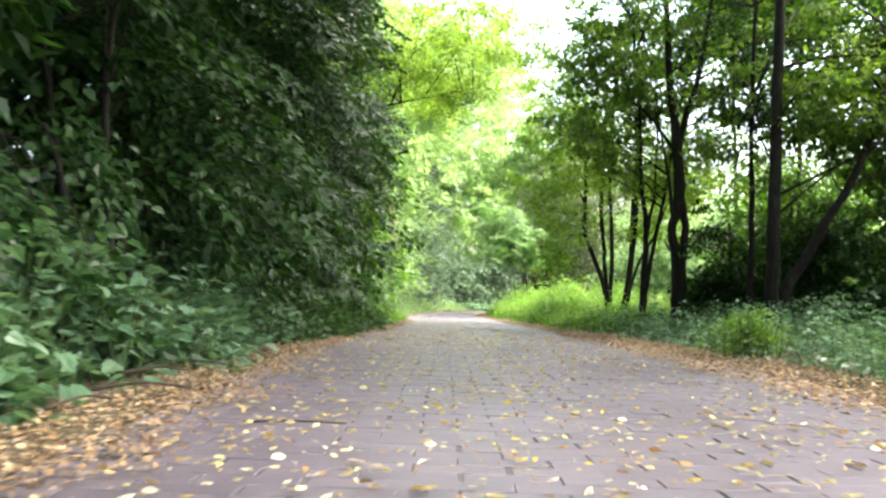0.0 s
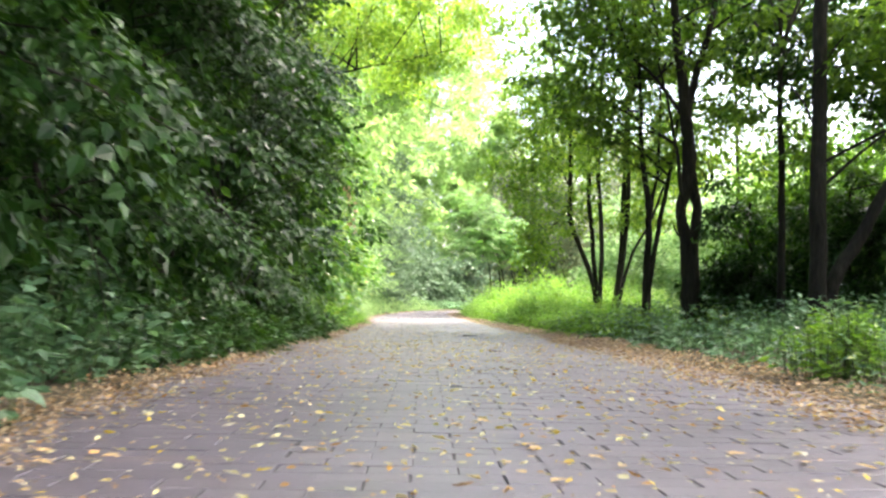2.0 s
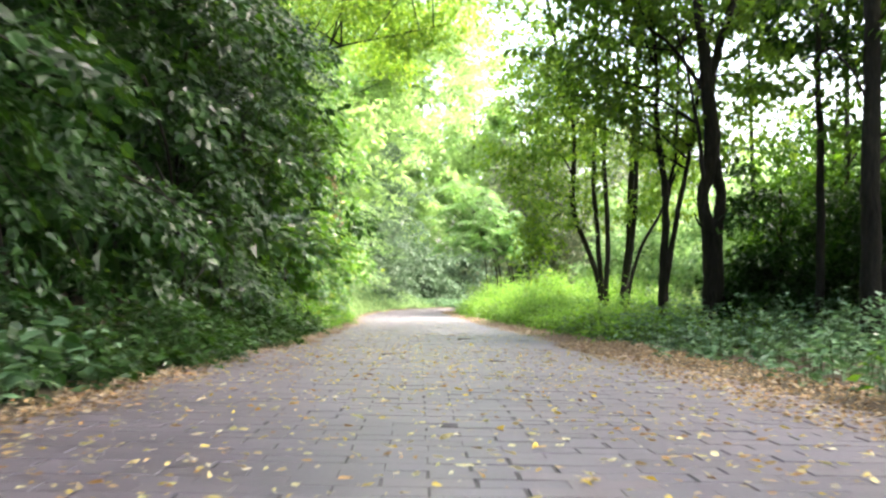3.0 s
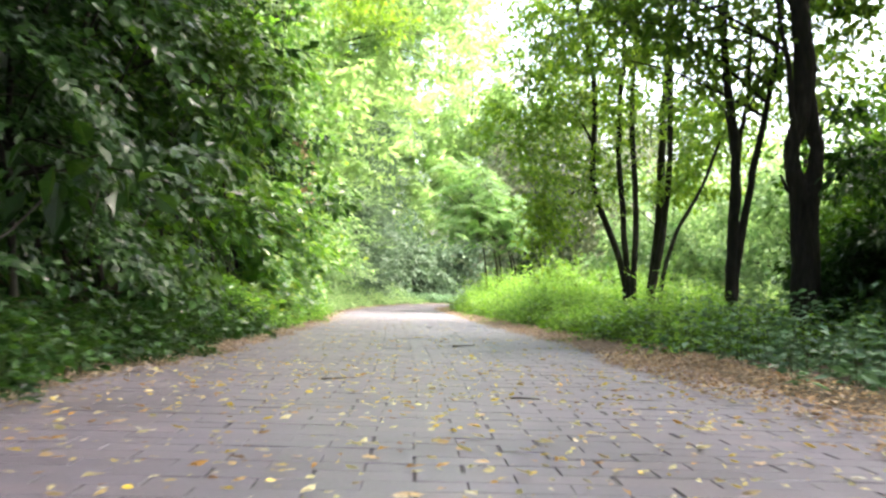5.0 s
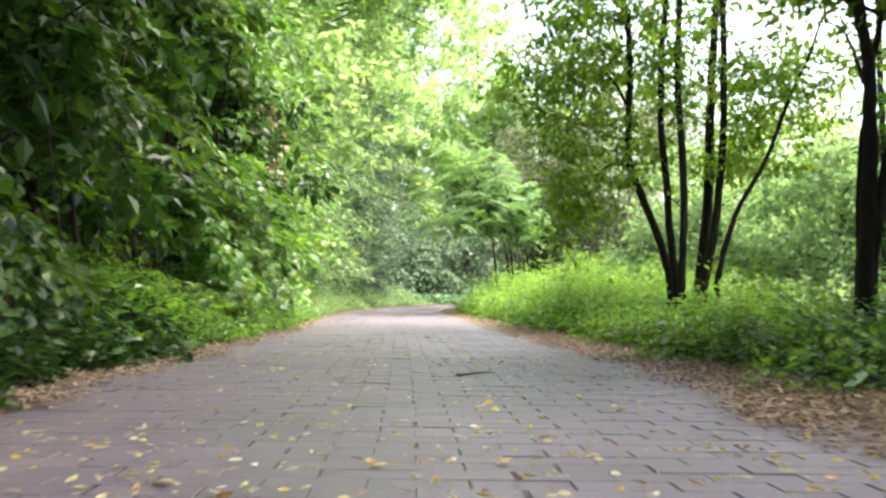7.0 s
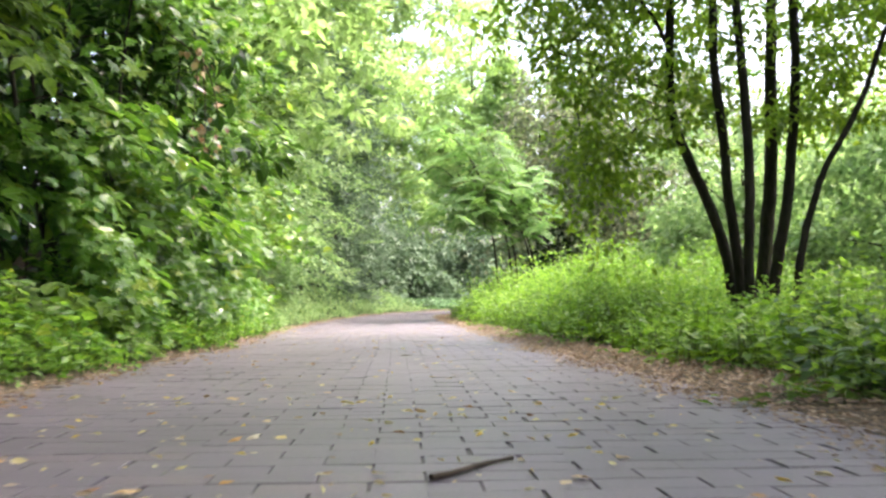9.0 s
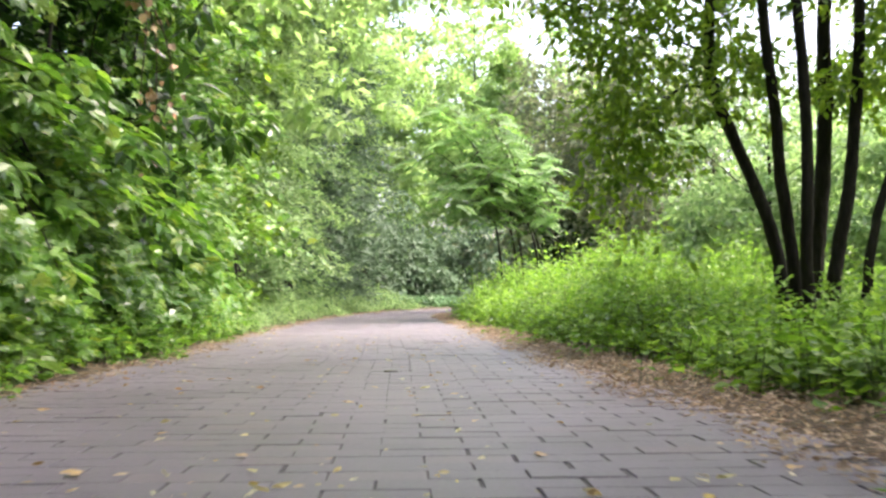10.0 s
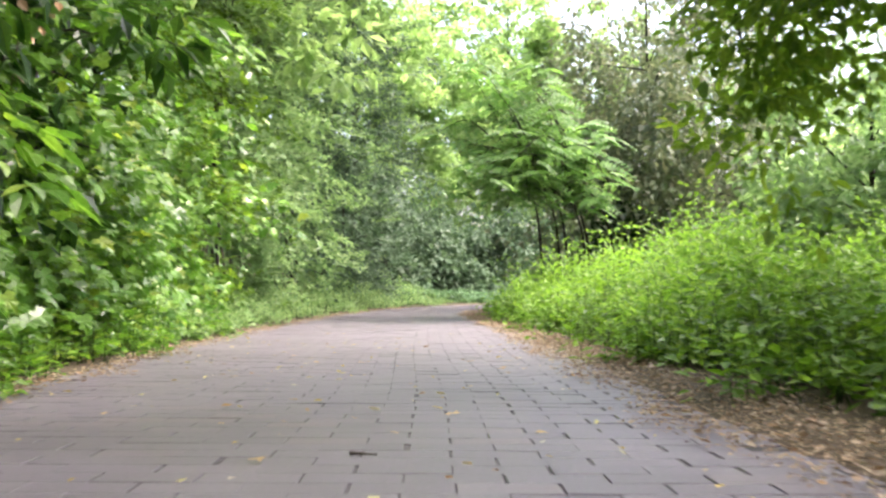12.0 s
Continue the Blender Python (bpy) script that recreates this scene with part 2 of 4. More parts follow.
    """Blades of one shape at P, along D, facing N, S long."""
    T, F = shape
    X = unit(np.asarray(D, float))
    Z = unit(N - (N * X).sum(1, keepdims=True) * X)
    Y = np.cross(Z, X)
    S = np.asarray(S, float)[:, None, None]
    V = P[:, None, :] + S * (T[None, :, 0:1] * X[:, None, :] + T[None, :, 1:2] * Y[:, None, :] + T[None, :, 2:3] * Z[:, None, :])
    n, k = len(P), len(T)
    return V.reshape(-1, 3), (F[None] + (np.arange(n) * k)[:, None, None]).reshape(-1, 3)


def tube(points, radii, sides=7, bulge=0.0, seed=0):
    """A swept stem with closed tip, a little uneven."""
    P = np.asarray(points, float)
    R = np.asarray(radii, float)
    rg = np.random.default_rng(seed)
    T = unit(np.gradient(P, axis=0))
    ref = np.array((0.3, 1.0, 0.1))
    A = unit(np.cross(T, ref))
    B = np.cross(T, A)
    a = np.linspace(0, 2 * np.pi, sides, endpoint=False)
    rr = R[:, None] * (1 + bulge * rg.standard_normal((len(P), sides)))
    V = P[:, None, :] + rr[..., None] * (np.cos(a)[None, :, None] * A[:, None, :] + np.sin(a)[None, :, None] * B[:, None, :])
    k = len(P)
    i, j = np.meshgrid(np.arange(k - 1), np.arange(sides), indexing="ij")
    a0, a1 = i * sides + j, i * sides + (j + 1) % sides
    F = np.concatenate([np.stack([a0, a1, a1 + sides], -1).reshape(-1, 3), np.stack([a0, a1 + sides, a0 + sides], -1).reshape(-1, 3)])
    V = np.concatenate([V.reshape(-1, 3), P[-1:] + T[-1:] * R[-1]])
    top = (k - 1) * sides
    F = np.concatenate([F, np.array([(top + q, top + (q + 1) % sides, len(V) - 1) for q in range(sides)])])
    return V, F


def smooth_line(points, n):
    """Catmull-Rom through the points, n samples."""
    P = np.asarray(points, float)
    Q = np.concatenate([2 * P[:1] - P[1:2], P, 2 * P[-1:] - P[-2:-1]])
    u = np.linspace(0, len(P) - 1 - 1e-6, n)
    i = u.astype(int)
    f = (u - i)[:, None]
    a, b, c, d = Q[i], Q[i + 1], Q[i + 2], Q[i + 3]
    return 0.5 * (2 * b + (c - a) * f + (2 * a - 5 * b + 4 * c - d) * f ** 2 + (3 * b - a - 3 * c + d) * f ** 3)


# ---------------------------------------------------------------- the lie of the land
LEFT_EDGE = [(-8, 0.95), (-3, 0.68), (0, 0.32), (1.5, 0.08), (3, -0.14), (6, -0.41), (7.5, -0.48), (9, -0.6), (10.5, -0.73), (12, -0.86), (13.5, -0.99), (15, -1.12), (16, -1.2), (17, -1.37), (18, -1.54), (21, -1.94), (23, -2.08), (25.5, -2.2), (28, -2.08), (30, -1.85), (32, -1.45), (34, -0.85), (36, -0.1), (38, 0.9), (60, 20)]
RIGHT_EDGE = [(-8, 2.95), (0, 2.5), (3, 2.38), (6, 2.1), (9, 1.75), (12, 1.35), (15, 0.92), (18, 0.58), (21, 0.26), (24, -0.2), (26, -0.5), (27.5, -0.6), (29, -0.45), (31, 0.1), (33, 0.9), (35, 2.0), (37, 3.5), (60, 30)]


def edge(table, y):
    a = np.array(table)
    return np.interp(y, a[:, 0], a[:, 1])


def road_z(y):
    f = np.clip((np.asarray(y, float) - 19) / 17, 0, 1)
    return 0.15 * f * f * (3 - 2 * f)


def ground_z(x, y):
    """Road bed, verges, a bank behind the leaf wall, flat wood on the other side."""
    x, y = np.asarray(x, float), np.asarray(y, float)
    dl, dr = edge(LEFT_EDGE, y) - x, x - edge(RIGHT_EDGE, y)
    out = np.maximum(dl, dr)
    z = road_z(y) + np.where(out < 0.0, -0.03, -0.03 + 0.045 * np.clip(out / 0.22, 0, 1))
    bank = np.clip((dl - 0.5) / 2.5, 0, 1)
    z = z + 1.1 * bank * bank * (3 - 2 * bank) * np.clip((34 - y) / 6, 0, 1)
    rough = 0.03 * np.sin(2.3 * x + 1.1 * y) * np.sin(1.7 * y - 0.8 * x)
    return z + rough * np.clip((out - 0.3) / 0.8, 0, 1)


def spaced(near0, near1, step, far0, far1):
    mid = np.arange(near0, near1 + 1e-6, step)
    g = np.cumsum(step * 1.35 ** np.arange(1, 26))
    lo, hi = near0 - g, near1 + g
    lo, hi = lo[lo > far0], hi[hi < far1]
    return np.concatenate([[far0], lo[::-1], mid, hi, [far1]])


gx, gy = spaced(-7, 8, 0.13, -600, 600), spaced(-8, 42, 0.36, -600, 900)
GX, GY = np.meshgrid(gx, gy, indexing="ij")
GV = np.stack([GX, GY, ground_z(GX, GY)], -1).reshape(-1, 3)
i, j = np.meshgrid(np.arange(len(gx) - 1), np.arange(len(gy) - 1), indexing="ij")
q = i * len(gy) + j
ground = build("ground", GV, np.stack([q, q + len(gy), q + len(gy) + 1, q + 1], -1).reshape(-1, 4), M_SOIL, smooth=True)
tagged(ground, "dark woodland soil under leaf litter and herbs", "ground", kind="structure")


# ---------------------------------------------------------------- brick path
def brick_shape(l=0.1855, w=0.0932, h=0.05, c=0.0012):
    a, b = l / 2, w / 2
    lo = [(-a, -b, -h), (a, -b, -h), (a, b, -h), (-a, b, -h)]
    mid = [(-a, -b, -c), (a, -b, -c), (a, b, -c), (-a, b, -c)]
    top = [(-a + c, -b + c, 0), (a - c, -b + c, 0), (a - c, b - c, 0), (-a + c, b - c, 0)]
    F = [(8, 9, 10, 11)]
    for k in range(4):
        n = (k + 1) % 4
        F += [(k, n, 4 + n, 4 + k), (4 + k, 4 + n, 8 + n, 8 + k)]
    return np.array(lo + mid + top, float), np.array(F)


centre_y = np.linspace(-6, 33, 400)
centre = np.stack([0.5 * (edge(LEFT_EDGE, centre_y) + edge(RIGHT_EDGE, centre_y)), centre_y], -1)
for _ in range(60):
    centre[1:-1] = 0.25 * centre[:-2] + 0.5 * centre[1:-1] + 0.25 * centre[2:]
arc = np.concatenate([[0], np.cumsum(np.linalg.norm(np.diff(centre, axis=0), axis=1))])
bend = smooth_line([tuple(centre[-1]), (0.75, 35.0), (2.0, 37.0), (4.3, 39.4), (8, 42.0)], 120)[1:]
centre = np.concatenate([centre, bend])
arc = np.concatenate([[0], np.cumsum(np.linalg.norm(np.diff(centre, axis=0), axis=1))])


def on_path(s, u):
    x, y = np.interp(s, arc, centre[:, 0]), np.interp(s, arc, centre[:, 1])
    x2, y2 = np.interp(s + 0.3, arc, centre[:, 0]), np.interp(s + 0.3, arc, centre[:, 1])
    t = unit(np.stack([x2 - x, y2 - y], -1))
    return np.stack([x + u * t[..., 1], y - u * t[..., 0]], -1), t


path = thing("path", (0, 0, 0), "grey-mauve brick paving in running bond, worn and dusty", "path", kind="structure")
rg = np.random.default_rng(3)
LONG, DEEP = 0.19, 0.095
rows = int(arc[-1] / DEEP)
ss, us = [], []
for r in range(rows):
    s = DEEP * r
    y = np.interp(s, arc, centre[:, 1])
    half = 0.5 * (edge(RIGHT_EDGE, min(y, 31)) - edge(LEFT_EDGE, min(y, 31))) + 0.12
    for c in range(-11, 12):
        u = LONG * c + 0.5 * LONG * (r % 2)
        if abs(u) < half + rg.uniform(-0.05, 0.1):
            ss.append(s)
            us.append(u)
ss, us = np.array(ss) + rg.normal(0, 0.0012, len(ss)), np.array(us) + rg.normal(0, 0.0024, len(us))
BP, BT = on_path(ss, us)
BZ = road_z(BP[:, 1]) + rg.normal(0, 0.0006, len(ss)) + 0.0008 * np.sin(BP[:, 1] * 1.3) * np.sin(BP[:, 0] * 2.1)
BTilt = rg.normal(0, 0.0035, (len(ss), 2))
BT = unit(BT + rg.normal(0, 0.008, BT.shape))
single = (BP[:, 1] > 13.6) & (BP[:, 1] < 15.4)
bv, bf = brick_shape()
X = np.stack([BT[:, 1], -BT[:, 0], BTilt[:, 0]], -1) * rg.uniform(0.984, 1.012, (len(ss), 1))
Y = np.stack([BT[:, 0], BT[:, 1], BTilt[:, 1]], -1)
Z = np.cross(X, Y)
C = np.stack([BP[:, 0], BP[:, 1], BZ], -1)
many = ~single
n = many.sum()
V = C[many][:, None] + bv[None, :, 0:1] * X[many][:, None] + bv[None, :, 1:2] * Y[many][:, None] + bv[None, :, 2:3] * Z[many][:, None]
F = (bf[None] + (np.arange(n) * len(bv))[:, None, None]).reshape(-1, 4)
tagged(build("bricks", V.reshape(-1, 3), F, M_BRICK, path), kind="stuff")
PAVER_ROWS = [(C[k], X[k], Y[k], Z[k]) for k in np.nonzero(single)[0]]

# sand bed under the pavers
bs = np.arange(0, arc[-1], 0.25)
bl, _ = on_path(bs, np.full(len(bs), -1.75))
br, _ = on_path(bs, np.full(len(bs), 1.75))
BV = np.concatenate([np.c_[bl, road_z(bl[:, 1]) - 0.0032], np.c_[br, road_z(br[:, 1]) - 0.0032], np.c_[bl, road_z(bl[:, 1]) - 0.07], np.c_[br, road_z(br[:, 1]) - 0.07]])
k = len(bs)
a = np.arange(k - 1)
BF = np.concatenate([np.stack([a, a + k, a + k + 1, a + 1], -1), np.stack([a, a + 1, a + 2 * k + 1, a + 2 * k], -1), np.stack([a + k, a + 3 * k, a + 3 * k + 1, a + k + 1], -1)])
build("joint_sand", BV, BF, M_BED, path, "dark sand in the joints")


# ---------------------------------------------------------------- plants
def clump_leaves(rg, centres, radii, count, flat=0.45, droop=0.35, up=1.0, lean=(0, 0, 0), out=(0, 0, 0), loose=0.45):
    """Sprays of leaves round each centre: places, directions, facings."""
    n = len(centres)
    K = rg.poisson(count, n).clip(1)
    idx = np.repeat(np.arange(n), K)
    m = len(idx)
    off = rg.normal(0, 1, (m, 3))
    off = unit(off) * (rg.random((m, 1)) ** 0.45)
    off[:, 2] *= flat
    tilt = rg.normal(0, 0.35, (n, 3))
    tilt[:, 2] = 0
    off[:, 2] += (off * tilt[idx]).sum(1)
    R = np.asarray(radii)[idx][:, None]
    P = centres[idx] + off * R
    D = unit(off * (1, 1, 0.4) + rg.normal(0, 0.45, (m, 3)) + np.array(out) + np.array((0, 0, -droop)))
    N = rg.normal(0, loose, (m, 3)) + np.array((0, 0, up)) + np.array(lean) + 0.25 * off
    return P, D, N


def branch_sprays(rg, shape, C, length, pairs, toward, size):
    """Drooping side branches with leaves lying flat in two rows."""
    n = len(C)
    D0 = unit(np.array(toward) + rg.normal(0, 0.36, (n, 3)))
    L = rg.uniform(0.6, 1.35, n) * length
    up = unit(rg.normal(0, 0.3, (n, 3)) + (0.12, -0.12, 1))
    S = unit(np.cross(up, D0))
    out = []
    for k in range(2 * pairs + 1):
        f = (k + 0.7) / (2 * pairs + 1)
        at = C + D0 * (L * (f - 0.6))[:, None] - np.array((0, 0, 0.22)) * (L * f * f)[:, None] + rg.normal(0, 0.02, (n, 3))
        side = 0 if k == 2 * pairs else 1 - 2 * (k % 2)
        d = unit(side * S + 0.75 * D0 + np.array((0, 0, -0.12)) + rg.normal(0, 0.22, (n, 3)))
        out.append(leaves(shape, at, d, up + rg.normal(0, 0.24, (n, 3)), rg.uniform(*size, n) * (1.1 - 0.3 * f)))
    return join(out)


def boughs(rg, shape, tips, reach, size, toward=(0.8, -0.35, -0.1), face=(0.32, -0.2, 1.0)):
    """Arching boughs that hang over the path: side twigs with drooping leaves in two rows."""
    n = len(tips)
    D0 = unit(np.array(toward) + rg.normal(0, 0.32, (n, 3)) * (1, 1, 0.6))
    L = rg.uniform(0.6, 1.35, n) * reach
    S = unit(np.cross(D0, (0.0, 0.0, 1.0)))
    N0 = unit(np.array(face) + rg.normal(0, 0.28, (n, 3)))
    out = []
    for f in np.linspace(0.3, 1.0, 7):
        at = tips + D0 * (L * (f - 1))[:, None] + np.array((0, 0, 1.0)) * (0.4 * L * (1 - f * f))[:, None]
        for side in (-1, 1):
            T = unit(side * S * (1.15 - 0.5 * f) + 0.75 * D0 + np.array((0, 0, -0.3)) + rg.normal(0, 0.22, (n, 3)))
            l = L * (0.42 - 0.26 * f) * rg.uniform(0.6, 1.3, n) + 0.05
            B = unit(np.cross(N0, T))
            for q in range(4):
                turn = 0.0 if q == 3 else 0.9 * (1 - 2 * (q % 2))
                d = unit(T + turn * B + np.array((0, 0, -0.3)) + rg.normal(0, 0.2, (n, 3)))
                P = at + T * (l * (q + 0.6) / 4)[:, None] - np.array((0, 0, 0.25)) * (l * (q / 4) ** 2)[:, None]
                out.append(leaves(shape, P, d, N0 + rg.normal(0, 0.26, (n, 3)), rg.uniform(*size, n)))
    return join(out)


def crown_centres(rg, blobs):
    """Uneven spread of spray centres in a few ellipsoids, mostly near the skin."""
    out = []
    for (c, r, n) in blobs:
        d = unit(rg.normal(0, 1, (n, 3)))
        f = rg.random((n, 1)) ** 0.33
        wob = 1 + 0.22 * np.sin(5 * d[:, :1] + c[0]) + 0.18 * np.sin(7 * d[:, 1:2] + 3 * d[:, 2:3] + c[1])
        out.append(np.array(c) + d * f * wob * np.array(r))
    return np.concatenate(out)


def limbs_to(rg, stems, centres, n, r0=0.018):
    """Thin branches from the stems to some of the sprays."""
    pts = np.concatenate([smooth_line(s, 24)[6:] for s, _ in stems])
    made = []
    pick = rg.choice(len(centres), min(n, len(centres)), replace=False)
    for c in centres[pick]:
        low = pts[pts[:, 2] < c[2] + 0.15]
        if not len(low):
            low = pts
        d = np.linalg.norm((low - c) * (1, 1, 1.3), axis=1)
        b = low[rg.choice(np.nonzero(d < 1.25 * d.min() + 0.35)[0])]
        L = np.linalg.norm(c - b)
        if L < 0.1 or L > 3.2:
            continue
        mid = 0.5 * (b + c) + rg.normal(0, 0.07 * L, 3) + np.array((0, 0, 0.12 * L))
        line = smooth_line([b, mid, c], 5)
        rr = r0 * (0.45 + 0.3 * L)
        made.append(tube(line, np.linspace(rr, 0.003, 5), 4))
    return made


def tree(name, label, stems, blobs, mat, bark, leaf=(0.07, 0.11), count=60, spray=0.3, shape=DIAMOND, limbs=40, seed=0, group="", category="tree", flat=0.4, droop=0.35, stem_name="trunk", sides=9, single_limbs=12, twig=0.016):
    """Stems, branches and a crown of leaf sprays under one thing."""
    rg = np.random.default_rng(seed)
    b = stems[0][0][0]
    base = (b[0], b[1], float(ground_z(b[0], b[1])))
    t = thing(name, base, label, category, group)
    o = np.array(base)
    for k, (pts, rad) in enumerate(stems):
        pts = [(x, y, z) for x, y, z in pts]
        x, y, z = pts[0]
        if z < 0.5:
            pts[0] = (x, y, float(ground_z(x, y)) - 0.05)
        n = 6 * len(pts)
        line = smooth_line(pts, n)
        line[2:, :2] += np.cumsum(rg.normal(0, 0.006, (n - 2, 2)), 0) * 0.6
        r = np.interp(np.linspace(0, 1, n), np.linspace(0, 1, len(rad)), rad)
        r[:3] *= (1.45, 1.2, 1.08)
        V, F = tube(line, r, sides, 0.05, seed + k)
        build(stem_name, V - o, F, bark, t, smooth=True)
    C = crown_centres(rg, blobs)
    lb = limbs_to(rg, stems, C, limbs, twig)
    for V, F in lb[:single_limbs]:
        build("branch", V - o, F, bark, t, smooth=True)
    if lb[single_limbs:]:
        V, F = join(lb[single_limbs:])
        tagged(build("branchwork", V - o, F, bark, t, smooth=True), kind="stuff")
    P, D, N = clump_leaves(rg, C, rg.uniform(0.6, 1.25, len(C)) * spray, count, flat, droop)
    keep = P[:, 2] > ground_z(P[:, 0], P[:, 1]) + 0.03
    P, D, N = P[keep], D[keep], N[keep]
    V, F = leaves(shape, P, D, N, rg.uniform(*leaf, len(P)))
    build("crown", V - o, F, mat, t)
    return t


def pinnate_crown(rg, centres, fronds, length, pairs=7):
    """Feathery leaves: rows of leaflets along drooping ribs."""
    n = len(centres)
    idx = np.repeat(np.arange(n), fronds)
    m = len(idx)
    az = rg.random(m) * 2 * np.pi
    D = unit(np.stack([np.cos(az), np.sin(az), rg.uniform(-0.35, 0.1, m)], -1))
    N = unit(rg.normal(0, 0.25, (m, 3)) + (0, -0.3, 1))
    base = centres[idx] + rg.normal(0, 0.04, (m, 3))
    S = np.cross(N, D)
    L = rg.uniform(0.8, 1.2, m) * length
    out = []
    for k in range(pairs):
        f = (k + 1) / pairs
        at = base + D * (L * f)[:, None] - np.array((0, 0, 1)) * (0.25 * L * f * f)[:, None]
        for side in (-1, 1):
            out.append(leaves(DIAMOND, at, unit(side * S + 0.45 * D - np.array((0, 0, 0.2))), N, L * 0.30 * (1.1 - 0.35 * f)))
    return join(out)


def stem(points, r0, r1):
    return (points, list(np.linspace(r0, r1, max(3, len(points)))))


# trees beside the path
tree("multi_stem_tree", "many-stemmed slender tree with dark bark and hanging leaves", [
    stem([(2.62, 17.3, 0), (2.57, 17.3, 0.55), (2.42, 17.3, 1.1), (2.13, 17.3, 1.86), (2.11, 17.3, 2.4), (2.10, 17.3, 3.29), (1.97, 17.3, 3.9), (1.8, 17.3, 4.6), (1.6, 17.3, 5.6)], 0.05, 0.028),
    stem([(2.66, 17.0, 0), (2.58, 17.0, 0.6), (2.52, 17.0, 1.1), (2.48, 17.0, 1.6), (2.42, 17.0, 2.3), (2.42, 17.0, 3.0), (2.47, 17.0, 3.8), (2.45, 17.0, 5.6)], 0.048, 0.028),
    stem([(2.68, 16.8, 0), (2.63, 16.8, 0.6), (2.64, 16.8, 1.2), (2.63, 16.8, 1.8), (2.58, 16.8, 2.6), (2.57, 16.8, 3.3), (2.6, 16.8, 4.4), (2.75, 16.8, 6.0)], 0.044, 0.03),
    stem([(2.98, 18.0, 0), (3.06, 18.0, 0.7), (3.12, 18.0, 1.2), (3.16, 18.0, 1.9), (3.17, 18.0, 2.6), (3.21, 18.0, 3.4), (3.3, 18.0, 5.4)], 0.07, 0.045),
    stem([(2.88, 17.2, 0), (2.93, 17.2, 0.55), (3.0, 17.2, 1.0), (3.05, 17.2, 1.45), (3.09, 17.2, 2.0), (3.11, 17.2, 2.7), (3.1, 17.2, 4.2)], 0.052, 0.034),
    stem([(2.86, 16.6, 0), (2.95, 16.6, 0.5), (3.04, 16.6, 0.95), (3.18, 16.6, 1.35), (3.45, 16.6, 1.85), (3.69, 16.6, 2.5), (3.87, 16.6, 2.87), (4.15, 16.6, 3.7)], 0.036, 0.012),
    stem([(2.15, 17.3, 1.84), (1.9, 17.25, 1.84), (1.66, 17.2, 1.62), (1.4, 17.1, 1.42)], 0.016, 0.005),
    stem([(2.11, 17.3, 2.5), (1.85, 17.2, 2.85), (1.5, 17.1, 2.95), (1.1, 17.1, 2.85)], 0.018, 0.005)],
    [((2.5, 17.2, 4.4), (1.7, 1.7, 1.5), 115), ((1.4, 17.2, 2.8), (0.8, 0.9, 0.65), 47), ((1.6, 17.4, 4.1), (0.8, 0.9, 0.9), 62), ((1.4, 17.1, 2.2), (0.6, 0.8, 0.45), 13), ((2.7, 17.4, 3.0), (1.2, 1.1, 0.6), 38), ((2.9, 17.3, 2.1), (1.0, 0.8, 0.45), 24), ((3.7, 17.1, 2.7), (0.9, 0.9, 0.6), 34), ((3.55, 17.9, 2.3), (0.6, 0.7, 0.7), 44), ((1.75, 16.9, 1.8), (0.6, 0.6, 0.5), 22), ((1.45, 16.9, 1.25), (0.4, 0.5, 0.4), 16), ((0.8, 18.2, 5.7), (0.9, 1.0, 0.6), 36)],
    M_LEAF_OLIVE, M_BARK, (0.055, 0.095), 48, 0.34, OVAL, 26, 11, stem_name="stem", flat=0.3, twig=0.011)
tree("forked_tree", "thick dark forked tree, its trunk split by a slit", [
    ([(3.16, 11.2, 0), (3.16, 11.2, 0.63), (3.15, 11.2, 1.08), (3.09, 11.2, 1.30), (3.06, 11.2, 1.5), (3.11, 11.2, 1.74), (3.15, 11.2, 2.1), (3.09, 11.2, 2.6), (3.04, 11.2, 3.1), (2.98, 11.2, 3.6), (2.90, 11.1, 4.7), (2.70, 11.0, 6.4)], [0.112, 0.092, 0.086, 0.066, 0.056, 0.07, 0.084, 0.066, 0.058, 0.05, 0.038, 0.02]),
    ([(3.22, 11.22, 0), (3.21, 11.22, 0.63), (3.21, 11.22, 1.08), (3.26, 11.22, 1.30), (3.29, 11.22, 1.5), (3.25, 11.22, 1.7), (3.18, 11.22, 2.1), (3.17, 11.2, 2.66), (3.24, 11.2, 3.05), (3.34, 11.2, 3.4), (3.45, 11.2, 3.9), (3.70, 11.3, 5.7)], [0.1, 0.09, 0.084, 0.064, 0.052, 0.064, 0.07, 0.05, 0.044, 0.04, 0.034, 0.02]),
    stem([(3.13, 11.2, 2.5), (3.01, 11.2, 2.69), (2.87, 11.2, 2.89), (2.69, 11.2, 3.10), (2.46, 11.25, 3.37), (2.2, 11.3, 4.2)], 0.028, 0.01),
    stem([(3.10, 11.2, 1.3), (3.07, 11.15, 1.6), (3.03, 11.1, 2.0), (2.97, 11.1, 2.36), (2.92, 11.1, 2.65), (2.8, 11.1, 3.2)], 0.03, 0.01),
    stem([(3.08, 11.2, 1.16), (3.02, 11.18, 1.22), (2.98, 11.16, 1.31)], 0.018, 0.008)],
    # first clump: unseen upper crown, thickened to shade the paving
    [((2.8, 11.9, 7.0), (2.1, 2.0, 1.2), 110), ((2.9, 11.8, 4.3), (1.6, 1.5, 1.4), 52), ((2.1, 11.6, 3.3), (0.9, 0.9, 0.8), 24), ((3.9, 11.8, 3.2), (0.9, 1.0, 0.7), 15)],
